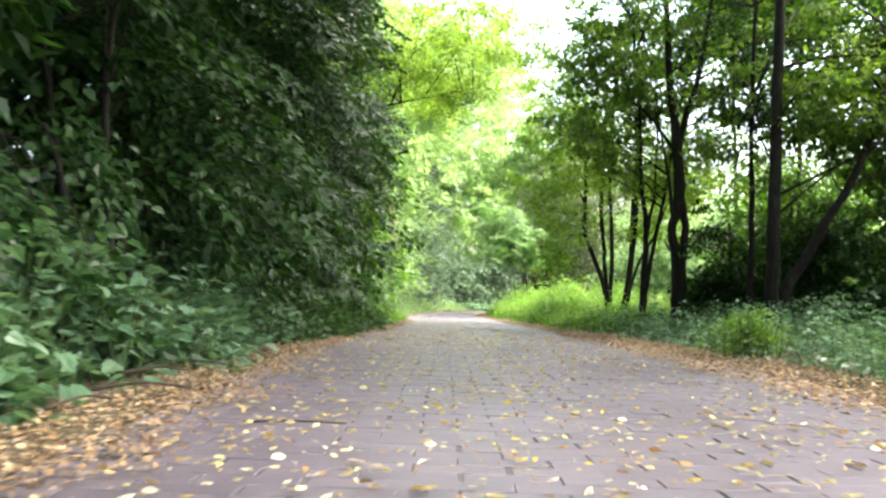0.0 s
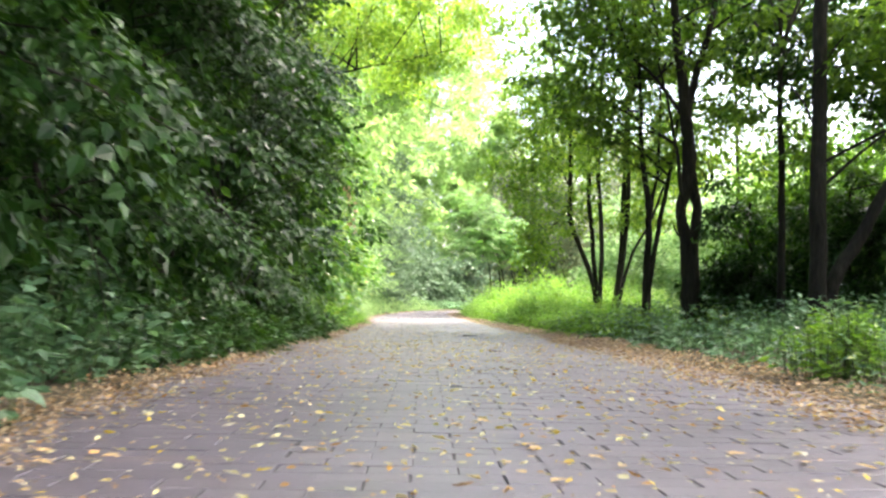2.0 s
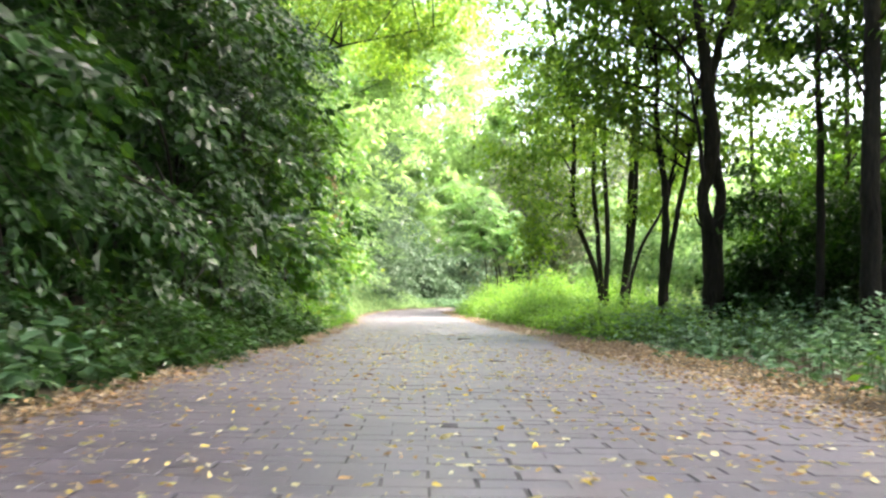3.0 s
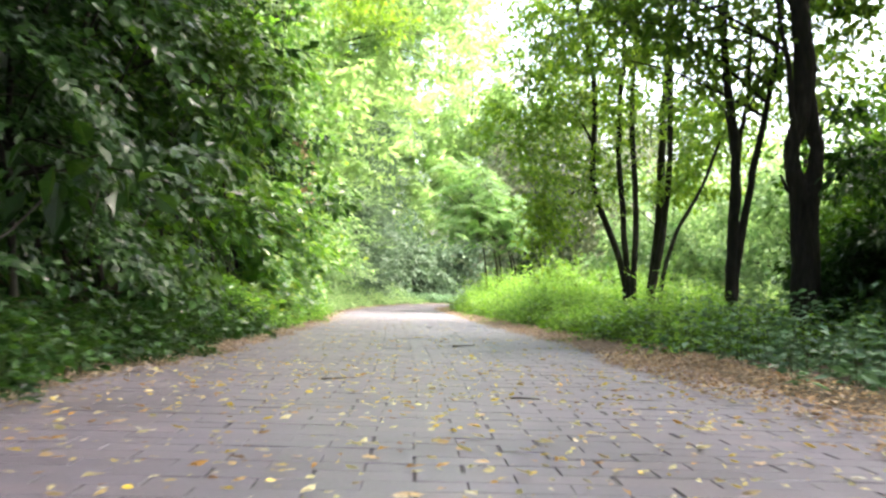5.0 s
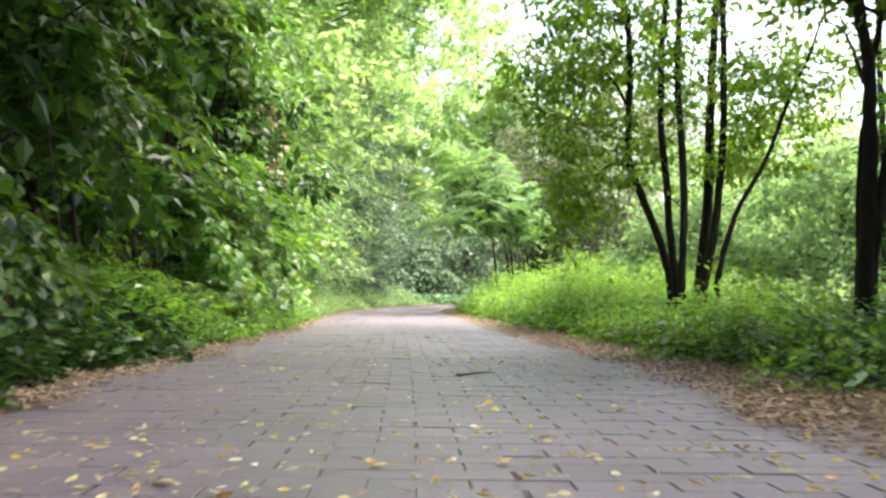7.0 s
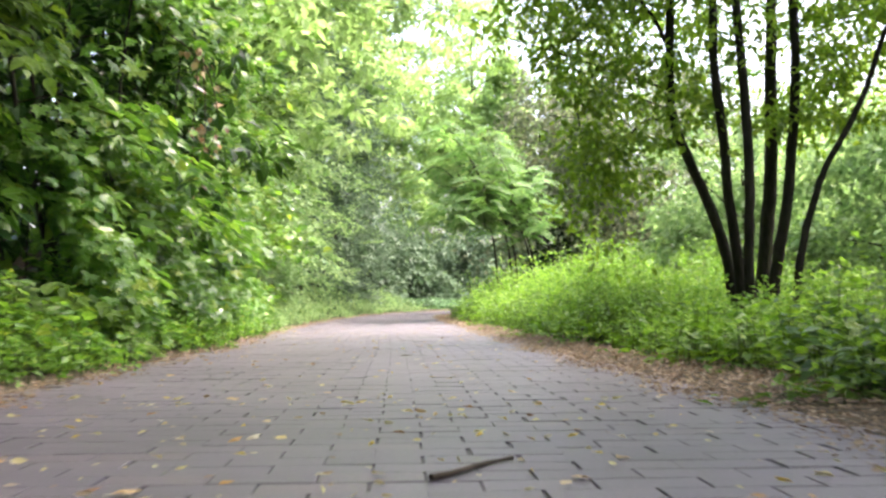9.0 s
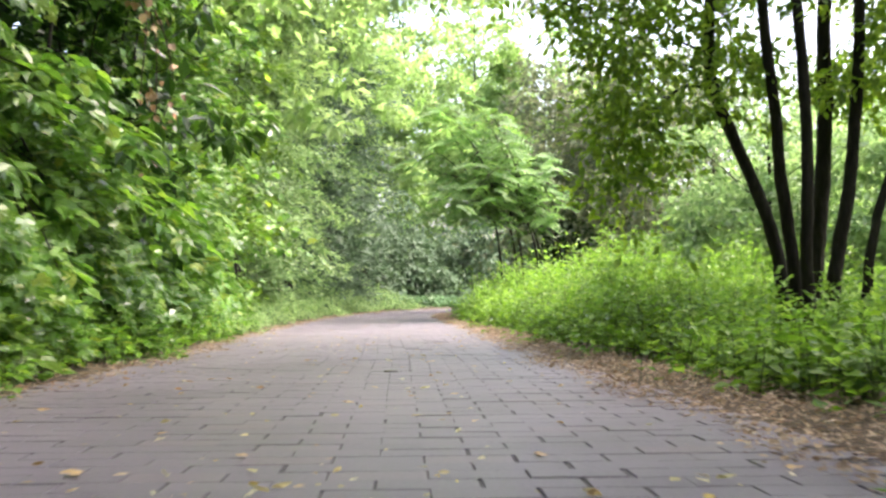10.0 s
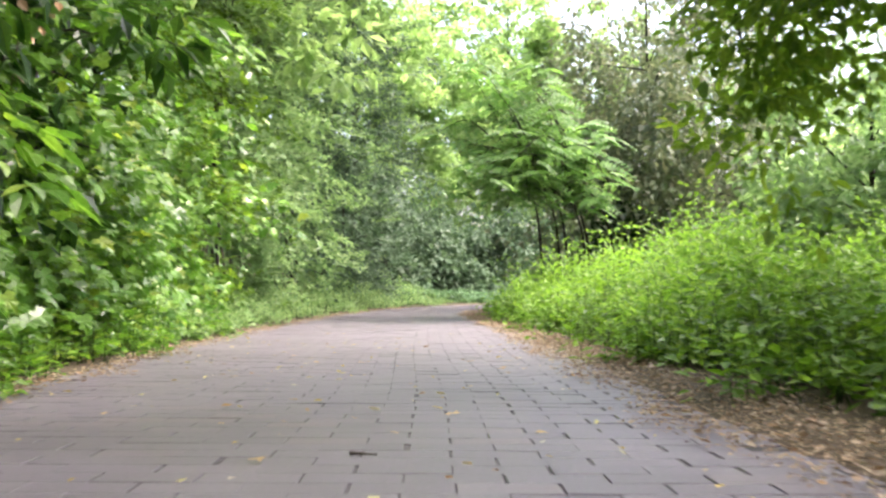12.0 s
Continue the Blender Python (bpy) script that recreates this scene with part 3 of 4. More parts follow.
    M_LEAF_CANOPY, M_BARK, (0.065, 0.115), 95, 0.48, OVAL, 50, 12, flat=0.22, sides=11)
tree("three_stem_tree", "young dark tree with three stems from one base", [
    stem([(2.70, 11.65, 0), (2.71, 11.65, 0.5), (2.72, 11.65, 1.2), (2.72, 11.65, 1.65), (2.66, 11.65, 2.1), (2.63, 11.65, 2.5), (2.63, 11.65, 2.9), (2.5, 11.7, 4.6)], 0.05, 0.018),
    stem([(2.74, 11.65, 0), (2.76, 11.65, 0.5), (2.80, 11.65, 0.92), (2.86, 11.65, 1.33), (2.94, 11.65, 1.75), (3.01, 11.65, 2.15), (3.1, 11.65, 2.8), (3.3, 11.7, 3.8)], 0.04, 0.013),
    stem([(2.74, 11.75, 0), (2.76, 11.8, 0.6), (2.79, 11.8, 1.3), (2.84, 11.8, 1.75), (2.89, 11.8, 2.1), (2.92, 11.8, 3.0), (2.85, 11.8, 4.0)], 0.03, 0.01)],
    [((1.8, 13.0, 6.6), (1.8, 1.6, 1.4), 80), ((2.4, 12.2, 3.9), (1.3, 1.3, 1.3), 70), ((2.9, 12.2, 2.6), (0.8, 0.8, 0.5), 16), ((1.9, 12.4, 2.7), (0.7, 0.7, 0.5), 14), ((2.9, 11.8, 2.3), (0.7, 0.6, 0.45), 20), ((3.6, 12.0, 2.5), (0.6, 0.6, 0.45), 18)],
    M_LEAF_OLIVE, M_BARK, (0.05, 0.085), 58, 0.3, OVAL, 45, 13, stem_name="stem")
tree("straight_tree", "straight dark tree trunk rising bare through undergrowth", [
    stem([(3.90, 8.8, 0), (3.90, 8.8, 0.8), (3.90, 8.8, 1.6), (3.92, 8.8, 2.7), (3.95, 8.8, 4.0), (4.0, 8.8, 5.5), (4.0, 8.8, 7.0)], 0.088, 0.04)],
    # first clump is above the view and added as cover over the paving
    [((3.4, 8.6, 6.8), (2.2, 2.1, 1.4), 78), ((4.7, 8.6, 3.1), (1.0, 1.0, 0.9), 22), ((4.5, 10.0, 2.7), (1.1, 1.0, 0.8), 20)],
    M_LEAF_CANOPY, M_BARK, (0.07, 0.12), 90, 0.45, OVAL, 34, 14, flat=0.22)
tree("leaning_tree", "dark tree trunk leaning away from the path", [
    stem([(3.95, 8.9, 0), (4.09, 8.9, 0.64), (4.30, 8.9, 1.0), (4.52, 8.9, 1.45), (4.72, 8.9, 1.76), (5.0, 8.95, 2.4), (5.2, 9.0, 3.2), (5.4, 9.2, 4.6)], 0.072, 0.03)],
    [((5.5, 10.2, 4.4), (1.5, 1.5, 1.4), 70), ((5.1, 9.6, 2.5), (0.8, 0.8, 0.6), 18)],
    M_LEAF_MID, M_BARK, (0.07, 0.12), 55, 0.33, OVAL, 40, 15)
tree("thin_tree", "thin straight dark tree among shrubs", [
    stem([(3.93, 10.2, 0), (3.94, 10.2, 0.9), (3.95, 10.2, 1.65), (3.92, 10.2, 2.5), (3.92, 10.2, 3.2), (3.98, 10.3, 5.4)], 0.046, 0.02)],
    [((4.3, 11.2, 4.8), (1.4, 1.4, 1.4), 70), ((4.2, 10.8, 3.1), (0.8, 0.8, 0.5), 18)],
    M_LEAF_DARK, M_BARK, (0.07, 0.12), 50, 0.32, OVAL, 40, 16)


# leaf wall of shrubs beside the path
def wall_offset(y, z):
    """How far the foliage stands back from the paving, by height."""
    start = np.interp(z, [0, 0.5, 1.0, 1.5, 2.2, 3.0, 5.0], [0.45, 0.55, 0.7, 0.65, 0.5, 0.4, 0.3])
    near = np.interp(z, [0, 0.4, 1.0, 2.0, 3.0, 5.0], [0.3, 0.25, 0.15, 0.0, -0.05, 0.1])
    far = np.interp(z, [0, 0.5, 1.0, 2.0, 3.5, 6.0], [0.3, 0.35, 0.42, 0.5, 0.6, 0.9])
    e, f = np.clip((y - 1.3) / 1.2, 0, 1), np.clip((y - 7.5) / 4, 0, 1)
    return (start * (1 - e) + near * e) * (1 - f) + far * f


def wall_shrub(yc, width, height, mat, shape, leaf, n, count, label, seed, spray=0.31):
    rg = np.random.default_rng(seed)
    xb = float(edge(LEFT_EDGE, yc)) - 1.1
    o = np.array((xb, yc, float(ground_z(xb, yc))))
    t = thing("shrub", tuple(o), label, "shrub", "leaf wall beside the path")
    hanging = yc < 16
    y = yc + (rg.uniform(-0.62, 0.62, n) * width if hanging else rg.normal(0, 0.5 * width, n))
    z = 0.08 + (height - 0.08) * rg.random(n) ** 0.9
    d = rg.exponential(0.2, n).clip(0, 1)
    bump = 0.3 * np.sin(2.1 * y + 1.7 * z) + 0.26 * np.sin(4.7 * y - 3.1 * z + 1) + 0.3 * np.sin(9 * z + 2.5 * np.sin(1.4 * y))
    x = edge(LEFT_EDGE, y) - wall_offset(y, z) - 0.3 - d + bump * np.clip(z, 0.2, 1) * (0.6 if hanging else 1.0)
    x = x + np.where(rg.random(n) < 0.18, rg.uniform(0.08, 0.34, n), 0) * np.clip(z, 0, 1)
    if yc < 12:
        x = np.minimum(x, edge(LEFT_EDGE, y) - 0.04 + 0.1 * np.sin(3.7 * y + 2.3 * z))
    hollow = rg.random(n) < (0.06 + 0.94 / (1 + np.exp(-9 * bump)) if hanging or shape is LOBED else 0.25 + 0.75 / (1 + np.exp(-7 * bump)))
    hollow = hollow & ~((y > 15.9) & (y < 18.0) & (z > 1.1) & (z < 2.5) & (rg.random(n) < 0.85))
    hollow = hollow & ~((y < 1.3) & (z > 0.7) & (rg.random(n) < 0.72))
    C = np.stack([x, y, z + road_z(y)], -1)[hollow]
    if hanging:
        C = np.repeat(C[rg.permutation(len(C))[:max(8, len(C) // 8)]], 8, 0)
        fall, along = rg.normal(0, 0.26, (len(C), 1)), rg.normal(0, 0.3, (len(C), 1))
        C = C + fall * (0.62, -0.2, -0.62) + along * (0.25, 0.9, 0.1) + rg.normal(0, 0.04, C.shape)
        C[:, 0] = np.minimum(C[:, 0], edge(LEFT_EDGE, C[:, 1]) + np.interp(C[:, 1], [1.2, 2.2], [-0.4, 0.1]))
    C = C[C[:, 2] > ground_z(C[:, 0], C[:, 1]) + 0.05]
    stems = []
    for k in range(5):
        a, b = rg.uniform(-0.5, 0.5) * width, rg.uniform(-0.4, 0.4)
        top = (xb + b + rg.uniform(-0.3, 0.3), yc + a * 1.5, height * rg.uniform(0.7, 0.95))
        p0 = (xb + b, yc + a, float(ground_z(xb + b, yc + a)) - 0.05)
        m1 = tuple(0.6 * np.array(p0) + 0.4 * np.array(top) + (-0.25, rg.uniform(-0.2, 0.2), 0.2))
        stems.append(([p0, m1, top], [0.022, 0.016, 0.008]))
        V, F = tube(smooth_line(stems[-1][0], 12), np.linspace(0.022, 0.006, 12), 6, 0.05, k)
        build("stem", V - o, F, M_BARK, t, smooth=True)
    V, F = join(limbs_to(rg, stems, C, 60, 0.012))
    tagged(build("branchwork", V - o, F, M_BARK, t, smooth=True), kind="stuff")
    if hanging:
        outer = boughs(rg, shape, C, 0.6, leaf)
    elif shape is LOBED:
        P, D, N = clump_leaves(rg, C, rg.uniform(0.7, 1.4, len(C)) * spray, count, 0.55, 0.5, 0.8, (0.65, -0.45, 0), (0.35, -0.2, 0), 0.26)
        k = P[:, 2] > ground_z(P[:, 0], P[:, 1]) + 0.02
        outer = leaves(shape, P[k], D[k], N[k], leaf[0] + (leaf[1] - leaf[0]) * rg.random(k.sum()) ** 1.5)
    else:
        outer = branch_sprays(rg, shape, C + (0, 0, 0.06), 0.5, 7 if yc < 21 else 10, (0.8, -0.3, -0.1), leaf)
    m = 6500 if 0 < yc < 4 else 4200 if yc < 14 else 700 if mat is M_LEAF_VINE else 1600
    y = yc + rg.uniform(-0.75, 0.75, m) * width
    z = rg.uniform(0.1, height + 0.3, m)
    x = edge(LEFT_EDGE, y) - wall_offset(y, z) - rg.uniform(0.8, 1.7, m)
    Q = np.stack([x, y, z + road_z(y)], -1)
    Q = Q[(Q[:, 2] > ground_z(x, y) + 0.1) & ~((y > 15.9) & (y < 18.0) & (z > 1.1) & (z < 2.5))]
    inner = leaves(DIAMOND, Q, rg.normal(0, 1, Q.shape) - (0, 0, 0.5), rg.normal(0, 0.5, Q.shape) + (0.8, -0.2, 0.4), rg.uniform(0.11, 0.2, len(Q)) * (0.62 if yc < 4 else 1.0))
    layers = [outer, inner]
    if mat is M_LEAF_VINE:
        # vines trailing down to the foot of the bank
        y, z = yc + rg.uniform(-0.6, 0.6, 130) * width, rg.uniform(0.15, 1.45, 130)
        x = edge(LEFT_EDGE, y) - 0.42 - 0.22 * z + 0.12 * np.sin(4 * y + 3 * z)
        P, D, N = clump_leaves(rg, np.stack([x, y, z + road_z(y)], -1), rg.uniform(0.16, 0.3, 130), 13, 0.6, 0.6, 0.85, (0.65, -0.45, 0), (0.35, -0.2, 0), 0.28)
        k = P[:, 2] > ground_z(P[:, 0], P[:, 1]) + 0.02
        layers.append(leaves(LOBED, P[k], D[k], N[k], rg.uniform(0.055, 0.115, k.sum())))
    V, F = join(layers)
    build("foliage", V - o, F, mat, t)


# the near wall takes the shade-darkened leaves, further shrubs the lighter ones
DARK_WALL = "dense leafy shrub overhanging the path, its green darkened for shade"
VINE_WALL = "bright-green large-leaved climbing vine over a bank"
PALE_WALL = "shrub on the bank beside the path, its green paled for haze"
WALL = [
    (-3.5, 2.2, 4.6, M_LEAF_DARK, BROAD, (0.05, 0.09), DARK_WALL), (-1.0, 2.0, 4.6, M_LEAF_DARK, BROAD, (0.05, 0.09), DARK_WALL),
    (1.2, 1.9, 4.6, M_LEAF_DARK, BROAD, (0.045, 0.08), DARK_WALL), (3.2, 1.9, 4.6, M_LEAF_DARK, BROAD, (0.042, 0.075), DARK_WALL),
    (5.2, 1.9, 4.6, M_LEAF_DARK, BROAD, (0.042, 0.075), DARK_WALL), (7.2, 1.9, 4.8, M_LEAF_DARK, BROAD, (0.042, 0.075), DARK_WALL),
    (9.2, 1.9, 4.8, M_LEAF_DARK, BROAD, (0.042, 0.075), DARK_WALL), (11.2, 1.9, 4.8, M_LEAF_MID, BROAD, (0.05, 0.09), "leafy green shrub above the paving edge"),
    (13.3, 1.9, 5.0, M_LEAF_CANOPY, HEART, (0.065, 0.11), "leafy green shrub above the paving edge"), (15.3, 1.9, 5.0, M_LEAF_VINE, HEART, (0.075, 0.13), VINE_WALL),
    (17.3, 1.9, 5.2, M_LEAF_VINE, LOBED, (0.06, 0.13), VINE_WALL), (19.4, 2.0, 5.4, M_LEAF_VINE, LOBED, (0.055, 0.115), VINE_WALL),
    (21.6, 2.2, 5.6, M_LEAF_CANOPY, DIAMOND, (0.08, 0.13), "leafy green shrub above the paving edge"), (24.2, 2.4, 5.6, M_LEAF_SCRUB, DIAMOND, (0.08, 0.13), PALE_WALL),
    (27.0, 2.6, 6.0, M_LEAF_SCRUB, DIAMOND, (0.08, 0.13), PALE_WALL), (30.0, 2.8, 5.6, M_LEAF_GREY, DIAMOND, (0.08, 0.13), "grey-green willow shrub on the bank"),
]
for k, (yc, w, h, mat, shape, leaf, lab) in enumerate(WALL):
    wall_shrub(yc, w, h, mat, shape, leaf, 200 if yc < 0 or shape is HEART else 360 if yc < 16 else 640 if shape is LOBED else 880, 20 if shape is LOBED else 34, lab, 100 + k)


# dry tendrils hanging in front of the vines
rg = np.random.default_rng(71)
dead = thing("dead_vine", (-1.75, 16.65, 2.3), "dry tan vine tendrils with withered leaves hanging from the bank", "vine")
o = np.array(dead.location)
for a, l in ((0.0, 1.15), (0.16, 0.8), (-0.14, 0.95)):
    line = smooth_line([(-1.95 + 0.2 * a, 16.65 + a, 2.5), (-1.72, 16.6 + a, 2.25), (-1.68 + 0.3 * a, 16.58 + 1.2 * a, 2.3 - 0.6 * l), (-1.74, 16.6 + a, 2.3 - l)], 14)
    V, F = tube(line, np.linspace(0.006, 0.003, 14), 5)
    build("tendril", V - o, F, M_TWIG, dead, smooth=True)
    P = line[rg.integers(3, 14, 16)] + rg.normal(0, 0.04, (16, 3))
    V, F = leaves(BROAD, P, rg.normal(0, 0.5, (16, 3)) + (0.3, -0.2, -0.9), rg.normal(0, 0.5, (16, 3)) + (0.7, -0.5, 0.3), rg.uniform(0.04, 0.085, 16))
    build("withered_leaves", V - o, F, M_LITTER, dead)

# woodland further off
def wood_tree(x, y, h, r, mat, seed, label, low=0.25, count=55, leaf=(0.10, 0.17), n=110, bark=M_BARK, trunk=0.08, spray=0.42, name="tree", shape=DIAMOND, group="woodland trees"):
    rg = np.random.default_rng(seed)
    lean = rg.normal(0, 0.25, 2)
    z0 = low * h
    blobs = [((x + lean[0], y + lean[1], 0.5 * (h + z0)), (r, r, 0.5 * (h - z0)), n)]
    for q in range(3):
        a = rg.random() * 6.28
        blobs.append(((x + r * 0.6 * math.cos(a), y + r * 0.6 * math.sin(a), z0 + (h - z0) * rg.uniform(0.25, 0.8)), (0.55 * r, 0.55 * r, 0.18 * (h - z0)), n // 5))
    if name == "shrub":
        for q in range(6):
            a = q * 1.05 + rg.uniform(-0.3, 0.3)
            blobs.append(((x + r * 0.7 * math.cos(a), y + r * 0.7 * math.sin(a), 0.22 * h + 0.1), (0.5 * r, 0.5 * r, 0.2 * h), n // 8))
    st = [stem([(x, y, 0), (x + 0.3 * lean[0], y + 0.3 * lean[1], 0.35 * h), (x + lean[0], y + lean[1], 0.9 * h)], trunk, 0.015)]
    return tree(name, label, st, blobs, mat, bark, leaf, count, spray, shape, 40, seed, group, "tree" if name == "tree" else "shrub", 0.45, 0.35, sides=7, single_limbs=0)


# far trees carry the haze in their leaf colour
BRIGHT = "green broadleaf tree, the far ones paled for haze"
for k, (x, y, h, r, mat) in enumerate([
        (-4.0, 20.0, 9.0, 2.0, M_LEAF_HAZE), (-4.2, 23.5, 11.0, 2.6, M_LEAF_HAZE), (-4.4, 27.5, 12.0, 3.0, M_LEAF_HAZE), (-5.5, 32.0, 13.0, 3.0, M_LEAF_HAZE),
        (-5.2, 38.0, 14.0, 3.4, M_LEAF_HAZE), (-5.0, 45.0, 16.0, 3.2, M_LEAF_HAZE), (-9.5, 40.0, 15.0, 3.6, M_LEAF_HAZE), (-9.0, 30.0, 13.0, 3.2, M_LEAF_HAZE),
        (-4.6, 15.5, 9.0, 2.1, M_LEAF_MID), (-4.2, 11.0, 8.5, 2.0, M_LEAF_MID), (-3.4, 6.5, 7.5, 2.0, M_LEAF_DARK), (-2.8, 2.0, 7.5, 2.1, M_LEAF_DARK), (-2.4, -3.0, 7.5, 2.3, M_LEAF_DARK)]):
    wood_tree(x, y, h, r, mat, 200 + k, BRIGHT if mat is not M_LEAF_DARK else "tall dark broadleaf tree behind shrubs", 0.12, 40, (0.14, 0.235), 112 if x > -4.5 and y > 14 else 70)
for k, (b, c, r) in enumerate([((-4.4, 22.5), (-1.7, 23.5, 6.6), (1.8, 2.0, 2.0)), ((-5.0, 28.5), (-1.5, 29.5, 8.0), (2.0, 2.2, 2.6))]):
    tree("arching_tree", "tree arching over the path, its green paled for haze", [stem([(*b, 0), (b[0] + 0.1, b[1] + 0.2, 2.5), (0.5 * (b[0] + c[0]), 0.5 * (b[1] + c[1]), 0.75 * c[2]), (c[0], c[1], c[2] + 1)], 0.09, 0.02)],
         [(c, r, 140), ((c[0] - 1.2, c[1] - 0.3, c[2] - 1.6), (1.2, 1.4, 1.2), 60), ((c[0] + 1.0, c[1], c[2] + 0.4 * k), (1.1, 1.4, 1.5), 30 + 40 * k)], M_LEAF_HAZE, M_BARK, (0.09, 0.14), 60, 0.4, DIAMOND, 60, 260 + k, "woodland trees")
# two crowns added above the view to block sky light over the path start
tree("overhanging_tree", "unseen dark tree added to shade the start of the path", [stem([(-2.6, 1.0, 0), (-2.3, 1.2, 2.5), (-1.6, 1.6, 4.4), (-0.6, 2.0, 5.6)], 0.11, 0.03)],
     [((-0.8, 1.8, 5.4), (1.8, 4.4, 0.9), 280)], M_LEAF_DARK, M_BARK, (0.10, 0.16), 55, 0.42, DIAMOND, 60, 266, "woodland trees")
tree("overhanging_tree", "unseen dark tree added to shade the start of the path", [stem([(4.6, 3.6, 0), (4.5, 3.6, 2.5), (3.8, 3.6, 4.6), (2.6, 3.6, 6.4)], 0.12, 0.03)],
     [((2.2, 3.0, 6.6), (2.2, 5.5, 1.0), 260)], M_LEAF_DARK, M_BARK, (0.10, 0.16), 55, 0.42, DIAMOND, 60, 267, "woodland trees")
# high crowns added, nearly all above the view, to shade paving and herbs
for k, (x, y, h, r) in enumerate([(5.6, 14.5, 10.0, 2.3), (5.4, 18.6, 10.0, 2.1)]):
    wood_tree(x, y, h, r, M_LEAF_MID, 236 + k, "tall broadleaf tree added beside the path for shade", 0.52, 55, (0.11, 0.18), 230, trunk=0.06)
tree("overhanging_tree", "bright-green tree reaching over the path from the bank", [stem([(-3.3, 14.6, 0), (-3.1, 14.5, 2.4), (-2.2, 14.4, 3.6), (-1.3, 14.3, 3.86), (-0.66, 14.26, 3.98), (0.2, 14.2, 4.15)], 0.032, 0.004)],
     [((-1.6, 14.7, 4.5), (1.2, 1.2, 0.6), 70), ((-0.3, 14.5, 4.6), (1.1, 1.0, 0.55), 34), ((-0.4, 15.2, 5.5), (1.9, 1.4, 0.75), 60), ((-0.4, 14.6, 3.95), (0.9, 0.7, 0.35), 16), ((-1.4, 18.4, 5.0), (0.8, 1.2, 0.8), 40)], M_LEAF_OLIVE, M_BARK, (0.06, 0.1), 46, 0.36, OVAL, 12, 270, "woodland trees")
# another crown added above the view, dimming wall and paving
tree("overhanging_tree", "unseen dark tree added to shade the leaf wall and paving", [stem([(-3.2, 9.0, 0), (-3.0, 9.0, 2.5), (-2.5, 9.1, 4.4), (-1.5, 9.2, 6.0)], 0.11, 0.03)],
     [((-1.2, 9.2, 6.2), (2.0, 3.0, 0.9), 260)], M_LEAF_DARK, M_BARK, (0.10, 0.16), 55, 0.42, DIAMOND, 60, 268, "woodland trees")
# and one added behind the starting point, also never in view
tree("overhanging_tree", "unseen dark tree added to shade the start of the path", [stem([(4.2, -5.5, 0), (4.0, -5.5, 2.5), (3.0, -5.2, 4.6), (1.4, -5.0, 6.2)], 0.12, 0.03)],
     [((1.4, -4.6, 6.2), (2.4, 2.4, 0.9), 180)], M_LEAF_DARK, M_BARK, (0.10, 0.16), 55, 0.42, DIAMOND, 60, 269, "woodland trees")
# dark backing shrubs added so gaps in the leaf wall look deeply shaded
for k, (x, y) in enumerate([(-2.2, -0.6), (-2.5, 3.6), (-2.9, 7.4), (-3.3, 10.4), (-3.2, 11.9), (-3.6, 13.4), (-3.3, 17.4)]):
    wood_tree(x, y, 4.6, 1.6, M_LEAF_DARK, 380 + k, "dense dark shrub added behind the leaf wall to darken its gaps", 0.0, 40, (0.13, 0.2), 55, name="shrub", trunk=0.04, group="shrubs behind the leaf wall")
# unseen trees behind the starting point, added to cut the light
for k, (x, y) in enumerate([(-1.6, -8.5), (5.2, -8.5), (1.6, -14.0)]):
    wood_tree(x, y, 7.5, 2.4, M_LEAF_DARK, 390 + k, "tall dark broadleaf tree added to shade the path", 0.05, 35, (0.18, 0.28), 100)
# trees added, mostly out of view, to block sun at the path start
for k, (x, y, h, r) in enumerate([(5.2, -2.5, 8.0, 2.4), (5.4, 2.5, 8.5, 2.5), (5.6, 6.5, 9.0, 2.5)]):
    wood_tree(x, y, h, r, M_LEAF_DARK, 230 + k, "tall dark broadleaf tree added to shade the path", 0.5, 42, (0.14, 0.23), 120)
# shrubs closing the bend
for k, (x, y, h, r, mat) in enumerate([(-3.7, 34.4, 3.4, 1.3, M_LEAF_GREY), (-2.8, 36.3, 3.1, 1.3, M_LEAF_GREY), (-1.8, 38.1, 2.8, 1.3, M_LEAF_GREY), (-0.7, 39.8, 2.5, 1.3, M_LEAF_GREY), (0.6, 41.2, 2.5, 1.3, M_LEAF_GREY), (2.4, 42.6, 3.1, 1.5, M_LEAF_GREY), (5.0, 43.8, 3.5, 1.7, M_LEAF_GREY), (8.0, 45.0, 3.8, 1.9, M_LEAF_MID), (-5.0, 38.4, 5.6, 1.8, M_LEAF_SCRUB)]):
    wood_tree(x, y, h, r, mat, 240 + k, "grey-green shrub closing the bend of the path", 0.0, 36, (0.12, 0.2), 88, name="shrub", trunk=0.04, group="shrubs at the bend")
for k, (x, y, h, r, mat) in enumerate([(-4.6, 40.5, 10.0, 2.2, M_LEAF_HAZE), (-7.0, 36.0, 10.0, 2.4, M_LEAF_HAZE), (-2.8, 43.5, 12.0, 2.2, M_LEAF_HAZE), (-0.6, 45.0, 12.5, 2.0, M_LEAF_HAZE), (1.8, 45.5, 10.2, 2.2, M_LEAF_HAZE), (-1.6, 49, 11.0, 2.4, M_LEAF_HAZE), (1.5, 52, 8.0, 2.4, M_LEAF_HAZE), (4.5, 48, 11.5, 2.8, M_LEAF_HAZE), (8.5, 46, 11, 3.0, M_LEAF_MID), (13.0, 44, 9, 3.0, M_LEAF_HAZE)]):
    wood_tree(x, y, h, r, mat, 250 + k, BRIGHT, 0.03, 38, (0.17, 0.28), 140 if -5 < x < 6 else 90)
# dull tree and scrub beyond the herbs
